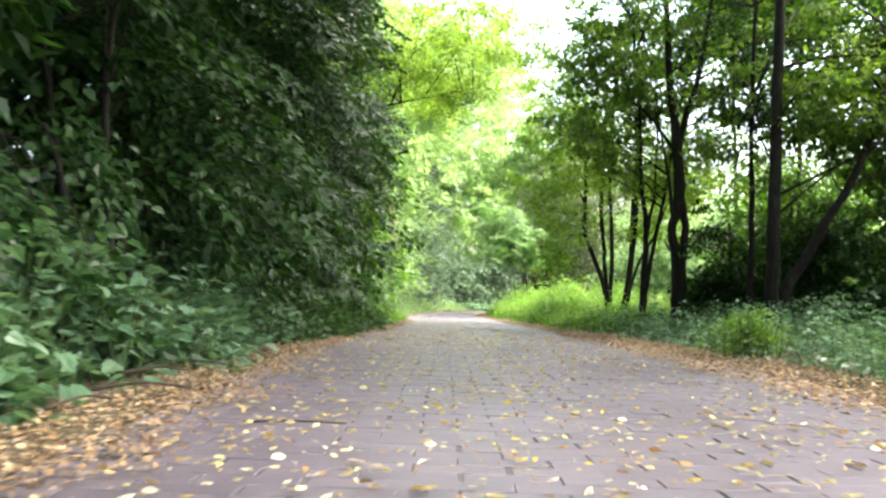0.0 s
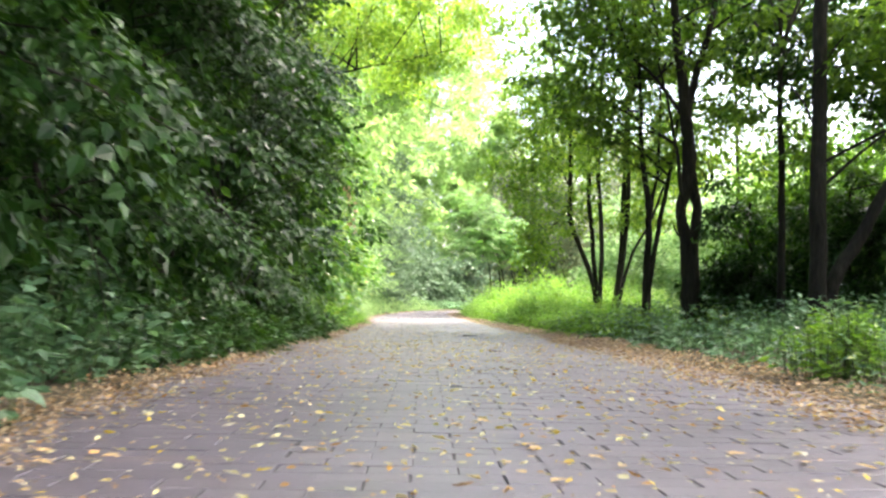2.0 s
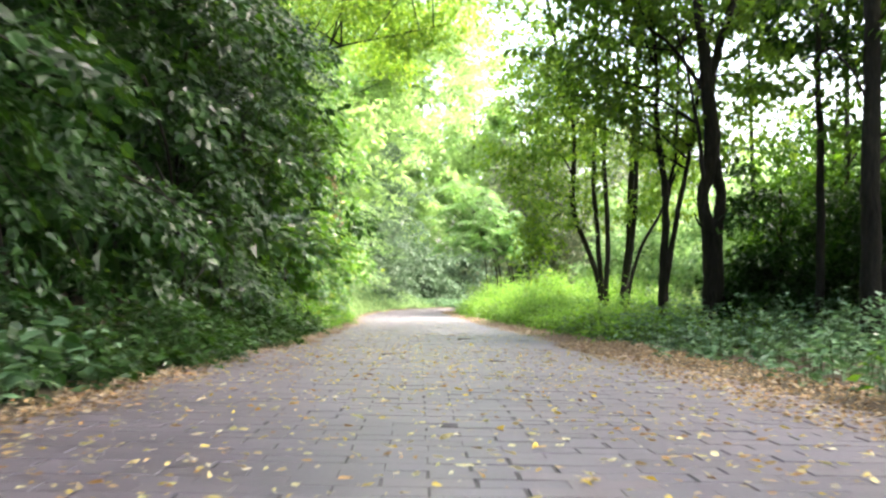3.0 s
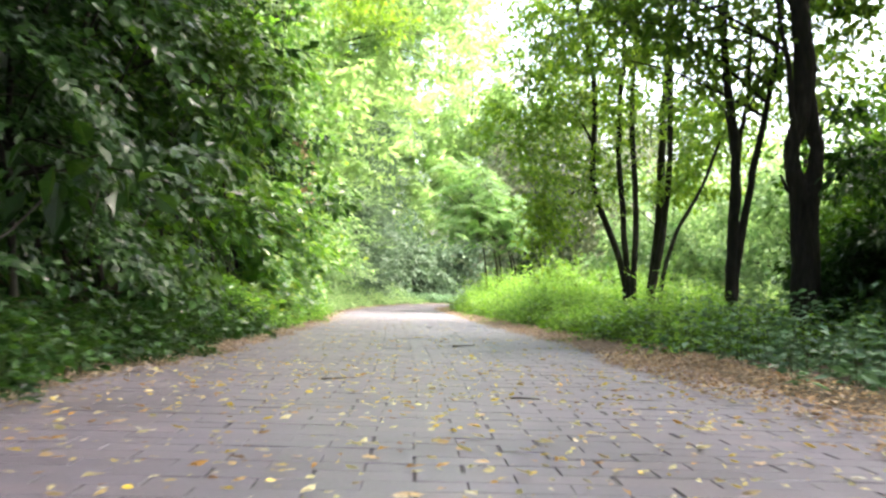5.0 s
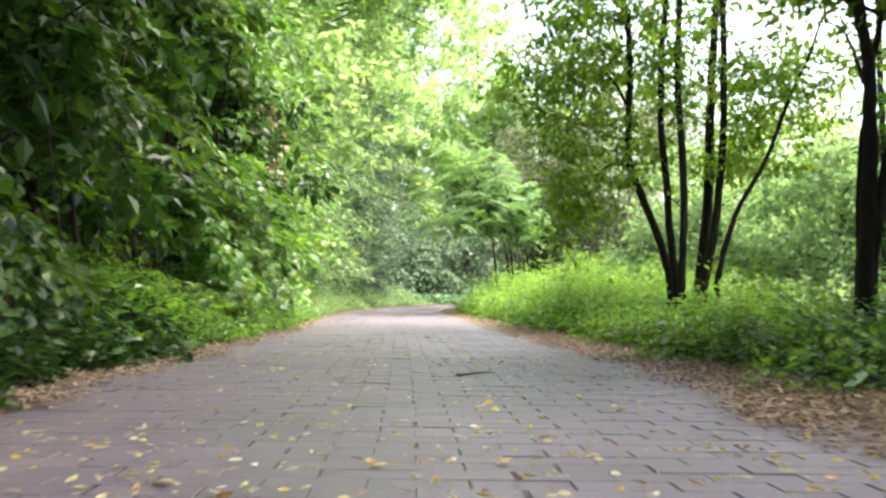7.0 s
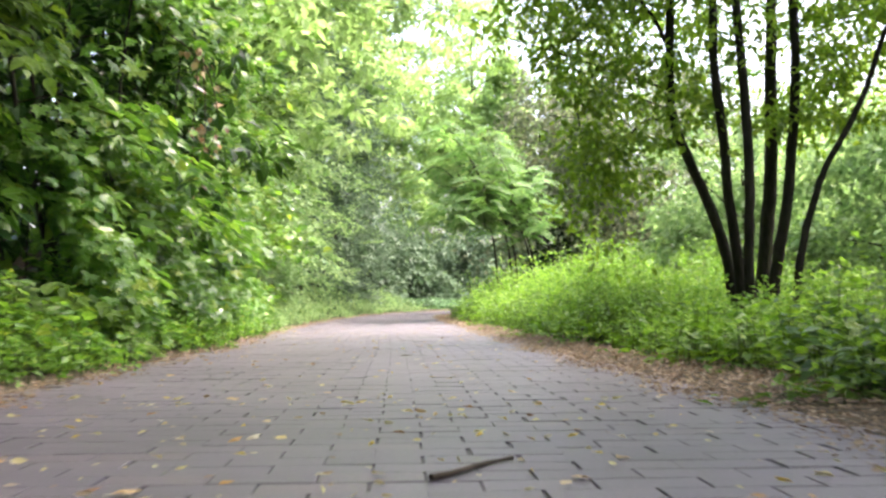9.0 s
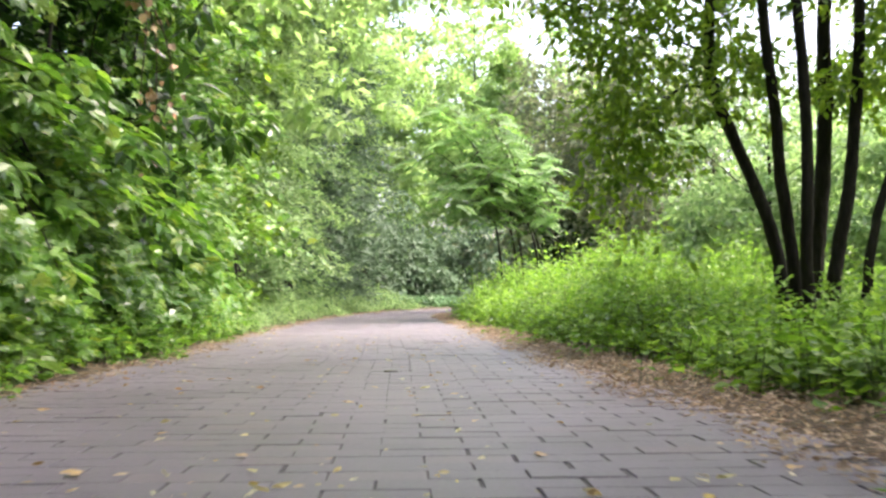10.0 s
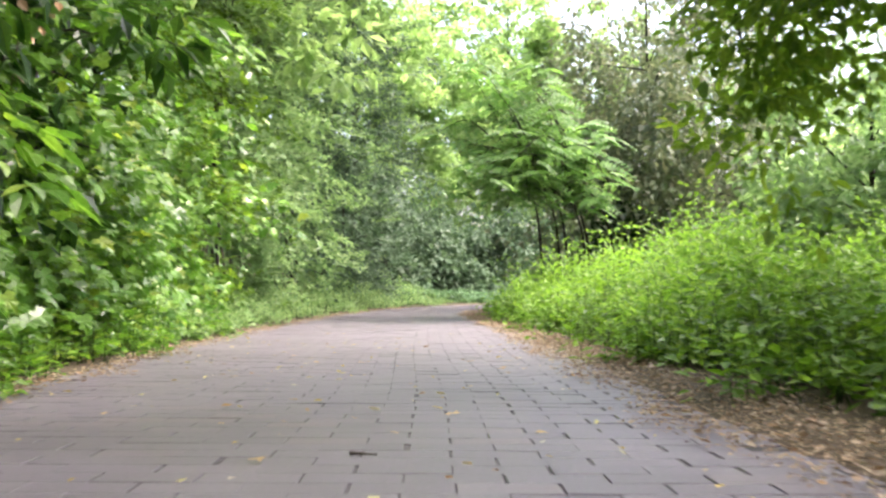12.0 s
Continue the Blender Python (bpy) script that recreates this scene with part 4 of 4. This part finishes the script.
for k, (x, y, h, r, mat, lab) in enumerate([
        (2.3, 29.2, 6.9, 2.1, M_LEAF_BROWNISH, "dull grey-brown leafed tree beyond tall herbs"), (4.6, 25.5, 3.6, 1.6, M_LEAF_SCRUB, "scrub beyond tall herbs, its leaves paled for haze"),
        (5.2, 32.0, 6.2, 2.0, M_LEAF_BROWNISH, "dull grey-brown leafed tree beyond tall herbs"), (6.5, 24.0, 3.6, 1.7, M_LEAF_SCRUB, "scrub beyond tall herbs, its leaves paled for haze"),
        (8.5, 22.0, 3.8, 1.8, M_LEAF_HAZE, "scrub beyond tall herbs, its leaves paled for haze"), (8.0, 28.0, 4.4, 2.0, M_LEAF_HAZE, "scrub beyond tall herbs, its leaves paled for haze"), (11.0, 25.0, 4.6, 2.2, M_LEAF_HAZE, "scrub beyond tall herbs, its leaves paled for haze"),
        (10.5, 19.0, 3.6, 1.9, M_LEAF_HAZE, "scrub beyond tall herbs, its leaves paled for haze"), (12.5, 15.5, 3.6, 2.0, M_LEAF_HAZE, "scrub beyond tall herbs, its leaves paled for haze"), (14.0, 20.5, 4.6, 2.3, M_LEAF_HAZE, "scrub beyond tall herbs, its leaves paled for haze"),
        (16.0, 28.0, 5.5, 2.6, M_LEAF_HAZE, "scrub beyond tall herbs, its leaves paled for haze"), (14.0, 34.0, 5.5, 2.6, M_LEAF_HAZE, "scrub beyond tall herbs, its leaves paled for haze"), (9.0, 35.0, 5.5, 2.4, M_LEAF_HAZE, "scrub beyond tall herbs, its leaves paled for haze"), (7.0, 31.0, 5.8, 2.0, M_LEAF_HAZE, "scrub beyond tall herbs, its leaves paled for haze")]):
    wood_tree(x, y, h, r, mat, 270 + k, lab, 0.0, 34, (0.105, 0.18), 250 if x < 2.5 else 140 if y < 32 and x < 7 else 85, name="shrub", trunk=0.05, group="scrub beyond the herbs")
# the first shrub is added to stand for shade behind the feathery tree's stems
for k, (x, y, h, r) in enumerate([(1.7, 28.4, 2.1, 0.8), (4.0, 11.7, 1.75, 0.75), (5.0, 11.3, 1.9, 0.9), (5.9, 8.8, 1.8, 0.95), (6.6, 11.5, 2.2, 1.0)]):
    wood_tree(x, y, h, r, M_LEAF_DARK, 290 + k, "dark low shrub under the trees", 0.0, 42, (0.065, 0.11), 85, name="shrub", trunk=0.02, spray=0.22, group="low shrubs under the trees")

for k, (x, y, h, r) in enumerate([(6.0, 16.5, 4.0, 1.3), (7.6, 17.6, 4.2, 1.4), (5.0, 13.3, 2.6, 0.9)]):
    wood_tree(x, y, h, r, M_LEAF_MID, 310 + k, "young green tree growing in the wood", 0.02, 42, (0.09, 0.15), 90)
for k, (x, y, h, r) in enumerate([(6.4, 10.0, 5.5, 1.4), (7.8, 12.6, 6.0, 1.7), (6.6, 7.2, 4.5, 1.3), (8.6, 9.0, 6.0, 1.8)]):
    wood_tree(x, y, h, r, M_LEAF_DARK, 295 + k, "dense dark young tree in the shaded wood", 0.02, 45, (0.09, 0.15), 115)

# feathery tree over the bend
rg = np.random.default_rng(41)
loc = thing("feathery_tree", (1.0, 27.0, float(ground_z(1.0, 27.0))), "light-green feather-leaved tree arching over the path", "tree")
o = np.array(loc.location)
sts = [stem([(1.0 + a, 27.0 + b, 0), (1.0 + 1.2 * a, 27 + b, 1.0), (0.8 + a, 26.2 + b, 1.7), (0.3 + a, 25.0 + 2 * b, 2.5)], 0.024, 0.008) for a, b in ((-0.42, 0.1), (-0.2, 0.3), (-0.12, -0.2), (0.1, 0.1), (0.16, 0.4), (0.45, 0.2))]
for pts, rad in sts:
    pts[0] = (pts[0][0], pts[0][1], float(ground_z(*pts[0][:2])) - 0.05)
    V, F = tube(smooth_line(pts, 16), np.linspace(rad[0], rad[-1], 16), 7, 0.05)
    build("stem", V - o, F, M_BARK, loc, smooth=True)
ends = np.concatenate([rg.uniform((-0.9, 23.8, 1.5), (0.6, 25.4, 3.5), (46, 3)), rg.uniform((0.4, 24.8, 1.5), (1.6, 26.4, 2.6), (22, 3))])
work, fronds = [], []
for e in ends:
    top = sts[rg.integers(6)][0][-1 - rg.integers(2)]
    b = np.array(top) * 0.7 + 0.3 * e + (0.2, 0.5, -0.1)
    line = smooth_line([b, 0.5 * (b + e) + (0, 0, 0.16), e - (0, 0, 0.08)], 12)
    work.append(tube(line, np.linspace(0.012, 0.003, 12), 4))
    fronds.append(line[3:])
V, F = join(work)
tagged(build("branchwork", V - o, F, M_BARK, loc, smooth=True), kind="stuff")
V, F = pinnate_crown(rg, np.concatenate(fronds), 1, 0.36, 7)
build("crown", V - o, F, M_LEAF_FEATHER, loc)


# ---------------------------------------------------------------- herbs and undergrowth
def herb_patch(name, label, where, n, height, per, leaf, mat, shape, seed, top_heavy=0.6, stalk=0.004, spread=0.05, tip=None):
    """Upright stalks with leaves all the way up, growing where `where` allows."""
    rg = np.random.default_rng(seed)
    x, y, h = where(rg, n)
    m = len(x)
    h = h * rg.uniform(*height, m)
    z0 = ground_z(x, y)
    lean = rg.normal(0, 0.16, (m, 2)) * h[:, None]
    K = np.maximum(3, (per * h / np.mean(height)).astype(int))
    idx = np.repeat(np.arange(m), K)
    f = rg.random(len(idx)) ** top_heavy
    az = rg.random(len(idx)) * 2 * np.pi
    P = np.stack([x[idx] + lean[idx, 0] * f ** 2, y[idx] + lean[idx, 1] * f ** 2, z0[idx] + h[idx] * f], -1)
    R = np.stack([np.cos(az), np.sin(az), np.zeros(len(idx))], -1)
    P = P + R * (rg.random(len(idx)) * spread)[:, None]
    D = unit(R + np.stack([0 * az, 0 * az, rg.uniform(-0.5, 0.55, len(idx))], -1))
    N = rg.normal(0, 0.35, (len(idx), 3)) + (0, 0, 1)
    S = rg.uniform(*leaf, len(idx)) * (1.1 - 0.35 * f)
    ob = thing(name, (0, 0, 0), label, "undergrowth", kind="stuff")
    young = (f > 0.8) if tip else (f > 2)
    V, F = leaves(shape, P[~young], D[~young], N[~young], S[~young])
    build("leaves", V, F, mat, ob)
    if tip:
        V, F = leaves(shape, P[young], D[young] + (0, 0, 0.5), N[young], S[young])
        build("young_leaves", V, F, tip, ob, "pale yellow-green young leaves")
    g = np.array([(math.cos(a), math.sin(a)) for a in (0.3, 2.4, 4.5)])
    base = np.stack([x, y, z0 - 0.02], -1)
    top = np.stack([x + lean[:, 0], y + lean[:, 1], z0 + h], -1)
    ring = np.concatenate([g, np.zeros((3, 1))], 1) * stalk
    SV = np.concatenate([base[:, None] + ring[None], top[:, None] + 0.3 * ring[None]], 1).reshape(-1, 3)
    SF = np.concatenate([[(a, (a + 1) % 3, 3 + (a + 1) % 3), (a, 3 + (a + 1) % 3, 3 + a)] for a in range(3)])
    SF = (SF[None] + (np.arange(m) * 6)[:, None, None]).reshape(-1, 3)
    build("stalks", SV, SF, M_STEM, ob)
    return ob


def right_strip(y0, y1, d0, d1, grow):
    def where(rg, n):
        y = rg.uniform(y0, y1, n)
        d = d0 + (d1 - d0) * rg.random(n)
        d = d + 0.12 * np.sin(3.1 * y) + 0.07 * np.sin(7.7 * y + 2)
        d = np.maximum(d, d0 * 0.6)
        x = edge(RIGHT_EDGE, y) + d
        return x, y, np.interp(d, *grow) * (1 + 0.15 * np.sin(1.9 * y + x) + 0.1 * np.sin(5 * y - 3 * x))
    return where


def left_strip(y0, y1, d0, d1, grow):
    def where(rg, n):
        y = rg.uniform(y0, y1, n)
        d = d0 + (d1 - d0) * rg.random(n) + np.interp(y, [0.4, 2.2], [0.14, 0]) + 0.08 * np.sin(2.7 * y) + 0.05 * np.sin(8.3 * y)
        x = edge(LEFT_EDGE, y) - d
        return x, y, np.interp(d, *grow) * (1 + 0.15 * np.sin(2.3 * y + x))
    return where


def tall_strip(rg, n):
    """Herbs in clumps: taller in the middle of each."""
    k = n // 8
    x, y, h = right_strip(9.8, 31.5, 0.34, 3.4, ([0.2, 0.5, 1.0, 3.4], [0.3, 0.7, 1.0, 0.9]))(rg, k)
    tall = np.interp(y, [10, 14, 16.8, 19.3, 22, 27, 31], [0.40, 0.46, 0.55, 1.0, 1.0, 0.8, 0.35]) * rg.uniform(0.55, 1.2, k) * np.where(rg.random(k) < 0.08, 1.25, 1.0)
    i = np.repeat(np.arange(k), 8)
    off = rg.normal(0, 0.10, (len(i), 2))
    far = np.linalg.norm(off, axis=1)
    return x[i] + off[:, 0], y[i] + off[:, 1], (h * tall)[i] * (1.08 - 1.6 * far).clip(0.4, 1.1)


herb_patch("tall_herbs", "bright yellow-green tall herbs along the path", tall_strip, 5400, (0.6, 0.95), 44, (0.036, 0.082), M_HERB, DIAMOND, 51, 0.85, 0.002, 0.11, M_HERB_TIP)
herb_patch("undergrowth", "broad-leaved green herbs in front of tall herbs", right_strip(10.5, 23, 0.5, 1.05, ([0.2, 0.5, 0.95], [0.45, 0.9, 1.3])), 800, (0.1, 0.26), 12, (0.035, 0.07), M_HERB, BROAD, 60)
herb_patch("undergrowth", "dark bluish-green nettles and creepers under the trees", right_strip(-5, 13, 0.36, 5.5, ([0.2, 0.6, 1.5, 5], [0.4, 0.75, 1.1, 1.6])), 3300, (0.12, 0.46), 14, (0.05, 0.095), M_NETTLE, DIAMOND, 52, 1.0, 0.003)
herb_patch("undergrowth", "green herbs growing below the scrub", right_strip(10, 34, 3.0, 11, ([0.2, 3, 11], [0.7, 0.8, 1.0])), 1700, (0.4, 0.8), 14, (0.09, 0.15), M_LEAF_HAZE, DIAMOND, 53)


def mounds(rg, n):
    """Nettles in uneven mounds at the foot of the leaf wall."""
    k = n // 9
    x, y, h = left_strip(-3, 5.4, 0.26, 1.05, ([0.1, 0.35, 0.9], [0.3, 0.75, 1.45]))(rg, k)
    h = h * rg.uniform(0.45, 1.25, k)
    i = np.repeat(np.arange(k), 9)
    off = rg.normal(0, 0.085, (len(i), 2))
    return x[i] + off[:, 0] - 0.04, y[i] + off[:, 1], h[i] * (1.1 - 3.0 * np.linalg.norm(off, axis=1)).clip(0.35, 1.1)


herb_patch("undergrowth", "bluish-green nettles and ivy along the foot of the leaf wall", mounds, 2000, (0.2, 0.5), 9, (0.055, 0.105), M_NETTLE, HEART, 54, 0.7)
# this stretch of nettles takes the dark leaf colour to look shaded
herb_patch("undergrowth", "low nettles along the foot of the leaf wall, darkened for shade", left_strip(4.5, 12, 0.12, 0.6, ([0.1, 0.35, 0.6], [0.3, 0.8, 1.1])), 1500, (0.10, 0.34), 11, (0.04, 0.08), M_LEAF_DARK, BROAD, 58)
herb_patch("undergrowth", "pale mint-green herbs along the foot of the bank", left_strip(19, 33, 0.15, 0.9, ([0.1, 0.35, 0.9], [0.35, 0.8, 1.6])), 1500, (0.10, 0.34), 12, (0.05, 0.09), M_LEAF_SCRUB, DIAMOND, 67)
herb_patch("undergrowth", "fresh green herbs along the foot of the bank", left_strip(11.5, 20.5, 0.15, 0.9, ([0.1, 0.35, 0.9], [0.35, 0.8, 1.5])), 1500, (0.10, 0.32), 13, (0.04, 0.08), M_LEAF_VINE, DIAMOND, 55)
herb_patch("undergrowth", "broad-leaved green herbs at the foot of the vines", left_strip(11, 21, 0.3, 0.9, ([0.1, 0.35, 0.9], [0.35, 0.8, 1.7])), 700, (0.14, 0.36), 12, (0.05, 0.11), M_LEAF_VINE, HEART, 57)


def tuft(rg, n):
    """A fresh clump of herbs at the edge of the nettles."""
    off = rg.normal(0, 0.13, (n, 2))
    return 2.78 + off[:, 0], 4.6 + 1.6 * off[:, 1], 1.15 - 1.5 * np.linalg.norm(off, axis=1).clip(0, 0.5)


herb_patch("undergrowth", "fresh yellow-green herbs at the edge of the nettles", tuft, 90, (0.2, 0.36), 13, (0.035, 0.075), M_HERB, DIAMOND, 69)


def wood_floor(rg, n):
    """Loose patches all over the wood floor, thinning out with distance."""
    y = rg.uniform(-7, 36, n)
    d = 2.2 + 11 * rg.random(n) ** 1.4
    x = edge(RIGHT_EDGE, np.minimum(y, 29)) + d
    keep = np.sin(0.9 * x + 0.5 * y) + np.sin(1.3 * y - 0.7 * x) + rg.normal(0, 0.8, n) > -0.8
    return x[keep], y[keep], np.ones(keep.sum())


herb_patch("undergrowth", "low green plants over the wood floor", wood_floor, 4000, (0.10, 0.30), 9, (0.07, 0.13), M_NETTLE, DIAMOND, 59)


def bend_strip(rg, n):
    s = rg.uniform(35.5, 47, n)
    at, _ = on_path(s, -1.35 - 1.6 * rg.random(n))
    return at[:, 0], at[:, 1], np.ones(n)


herb_patch("undergrowth", "fresh green herbs round the outside of the bend", bend_strip, 900, (0.12, 0.32), 12, (0.08, 0.14), M_NETTLE, DIAMOND, 56)


# ---------------------------------------------------------------- fallen leaves
def litter(name, label, y0, y1, sides, mat, seed, size=(0.015, 0.04), shape=CURLED):
    rg = np.random.default_rng(seed)
    parts = []
    for side, m in sides:
        y = y0 + (y1 - y0) * rg.random(m) ** 1.6
        spill = np.interp(y, [1, 3, 8.5, 11], [0.12, 0.24, 0.2, 0.04])
        if side == "r":
            wide = np.interp(y, [-4, 4, 8, 11, 14, 16, 19, 23, 30], [0.5, 0.42, 0.36, 0.5, 0.44, 0.38, 0.26, 0.13, 0.08])
            d = -spill + (wide + spill + 0.1) * rg.random(m) ** 1.1
            x = edge(RIGHT_EDGE, y) + d + 0.05 * np.sin(4 * y) + rg.normal(0, 0.04, m)
        else:
            wide = np.interp(y, [-4, 0, 2, 6, 12, 30], [0.36, 0.32, 0.26, 0.16, 0.13, 0.1])
            d = -0.02 + (wide + 0.06) * rg.random(m) ** 1.1
            x = edge(LEFT_EDGE, y) - d + 0.05 * np.sin(5 * y) + rg.normal(0, 0.04, m)
        parts.append((x, y))
    x, y = np.concatenate([p[0] for p in parts]), np.concatenate([p[1] for p in parts])
    m = len(x)
    z = np.maximum(ground_z(x, y), road_z(y) + 0.003) + rg.random(m) ** 2 * 0.03 + 0.004
    az = rg.random(m) * 2 * np.pi
    D = np.stack([np.cos(az), np.sin(az), rg.normal(0, 0.22, m)], -1)
    N = rg.normal(0, 0.28, (m, 3)) + (0, 0, 1)
    V, F = leaves(shape, np.stack([x, y, z], -1), D, N, rg.uniform(*size, m))
    tagged(build(name, V, F, mat), label, "leaf litter", kind="stuff")


litter("leaf_litter", "drifts of dry tan and orange leaves along the paving edges", -4, 10, (("r", 17000),), M_LITTER, 61, (0.012, 0.033))
litter("leaf_litter", "dry tan and orange leaves below the leaf wall", -4, 5.5, (("l", 6000),), M_LITTER, 68, (0.012, 0.03))
# litter below the wall and past the trees takes the shade-dulled colours
litter("leaf_litter", "crumbled brown leaf litter below the leaf wall", -4, 12, (("l", 9000),), M_LITTER_SHADED, 66, (0.008, 0.026), DIAMOND)
litter("leaf_litter", "brown leaf litter along the paving edges, dulled for shade", 9, 30, (("r", 11000), ("l", 4000)), M_LITTER_SHADED, 64, (0.01, 0.03))
litter("leaf_litter", "fine crumbled leaf litter along the paving edges", 8, 30, (("r", 30000), ("l", 4000)), M_LITTER_SHADED, 65, (0.006, 0.02), DIAMOND)


def scattered(rg, m, y0, y1):
    y = rg.uniform(y0, y1, m)
    f = rg.random(m)
    x = edge(LEFT_EDGE, y) + f * (edge(RIGHT_EDGE, y) - edge(LEFT_EDGE, y))
    return x, y


rg = np.random.default_rng(62)
sx, sy = [], []
for m, y0, y1 in ((5500, -4, 8.8), (420, 8.8, 12), (300, 12, 20), (60, 20, 30)):
    a, b = scattered(rg, m, y0, y1)
    sx.append(a)
    sy.append(b)
sx, sy = np.concatenate(sx), np.concatenate(sy)
m = len(sx)
az = rg.random(m) * 2 * np.pi
D = np.stack([np.cos(az), np.sin(az), np.zeros(m)], -1)
N = rg.normal(0, 0.3, (m, 3)) + (0, 0, 1)
P, S, half = np.stack([sx, sy, road_z(sy) + 0.006], -1), rg.uniform(0.01, 0.034, m), rg.random(m) < 0.5
V, F = join([leaves(CURLED, P[half], D[half], N[half], S[half]), leaves(CRUMPLED, P[~half], D[~half], N[~half], 1.2 * S[~half])])
tagged(build("scattered_leaves", V, F, M_FALLEN), "small yellow and pale leaves scattered over the paving", "fallen leaves", kind="stuff")

# the larger fallen leaves, one by one
rg = np.random.default_rng(63)
shapes = []
for k in range(10):
    V, F = leaves(CURLED if k % 2 else LOBED, np.array([(-0.5, 0, 0.02)]) * 1.0, np.array([(1.0, 0, 0)]), np.array([(0, 0, 1.0)]), np.array([1.0]))
    V[:, 2] += 0.06 * rg.random(len(V))
    V[:, 2] -= V[:, 2].min()
    ob = build("fallen_leaf", V, F, M_FALLEN)
    tagged(ob, "yellow fallen leaf lying on the paving", "leaf", "yellow leaves on the path")
    shapes.append(ob)
lx, ly = np.concatenate([scattered(rg, 150, -1.5, 9.5), scattered(rg, 40, 9.5, 18)], 1)
for k, (x, y) in enumerate(zip(lx, ly)):
    s = rg.uniform(0.026, 0.046)
    place = pose(x, y, float(road_z(y)) + 0.004, rg.uniform(-8, 8), rg.uniform(-8, 8), rg.uniform(0, 360)) @ Matrix.Diagonal((s, s, s, 1))
    if k < 10:
        shapes[k].matrix_basis = place
    else:
        c = shapes[k % 10].copy()
        scene.collection.objects.link(c)
        c.matrix_basis = place


# twigs on the paving
def twig(points, r, label):
    p = np.array(points, float)
    o = p[0].copy()
    V, F = tube(smooth_line(p - o, 10), np.linspace(r, r * 0.5, 10), 6, 0.12, 5)
    ob = build("twig", V, F, M_TWIG, smooth=True)
    ob.location = o
    tagged(ob, label, "twig", "twigs on the path")


twig([(0.608, 10.53, 0.008), (0.66, 10.61, 0.008), (0.70, 10.70, 0.007), (0.747, 10.77, 0.006)], 0.007, "dark broken stick lying on the paving")
twig([(0.239, 7.59, 0.005), (0.30, 7.64, 0.006), (0.352, 7.71, 0.005)], 0.004, "thin dark twig lying on the paving")
twig([(0.50, -0.36, 0.006), (0.63, -0.31, 0.007), (0.76, -0.31, 0.006)], 0.004, "thin dark twig lying on the paving")
twig([(0.98, 7.05, 0.006), (1.03, 7.06, 0.006), (1.08, 7.04, 0.005)], 0.004, "thin dark twig lying on the paving")
twig([(0.10, 14.72, 0.005), (0.13, 14.70, 0.006), (0.16, 14.70, 0.005)], 0.004, "thin dark twig lying on the paving")

for x, y, a, l, r in [(-0.36, 1.05, 0.3, 0.34, 0.009), (-0.22, 0.55, 0.9, 0.26, 0.006), (-0.05, -0.1, 0.5, 0.3, 0.007), (-0.42, 1.7, 1.1, 0.3, 0.006), (0.08, -0.6, 1.3, 0.24, 0.005)]:
    z = float(ground_z(x, y))
    twig([(x, y, z + 0.03), (x + 0.5 * l * math.cos(a), y + 0.5 * l * math.sin(a) + 0.02, z + 0.05), (x + l * math.cos(a), y + l * math.sin(a), z + 0.035)], r, "brown dead branch lying in the leaf litter")

# the pavers that are passed nearest, one by one
paver = None
for c, X, Y, Z in PAVER_ROWS:
    if paver is None:
        paver = bpy.data.meshes.new("brick")
        paver.from_pydata([tuple(v) for v in bv], [], [tuple(int(a) for a in f) for f in bf])
        paver.materials.append(M_BRICK_ONE)
    ob = new("brick", paver)
    ob.parent = path
    m = Matrix(((X[0], Y[0], Z[0], c[0]), (X[1], Y[1], Z[1], c[1]), (X[2], Y[2], Z[2], c[2]), (0, 0, 0, 1)))
    ob.matrix_basis = m
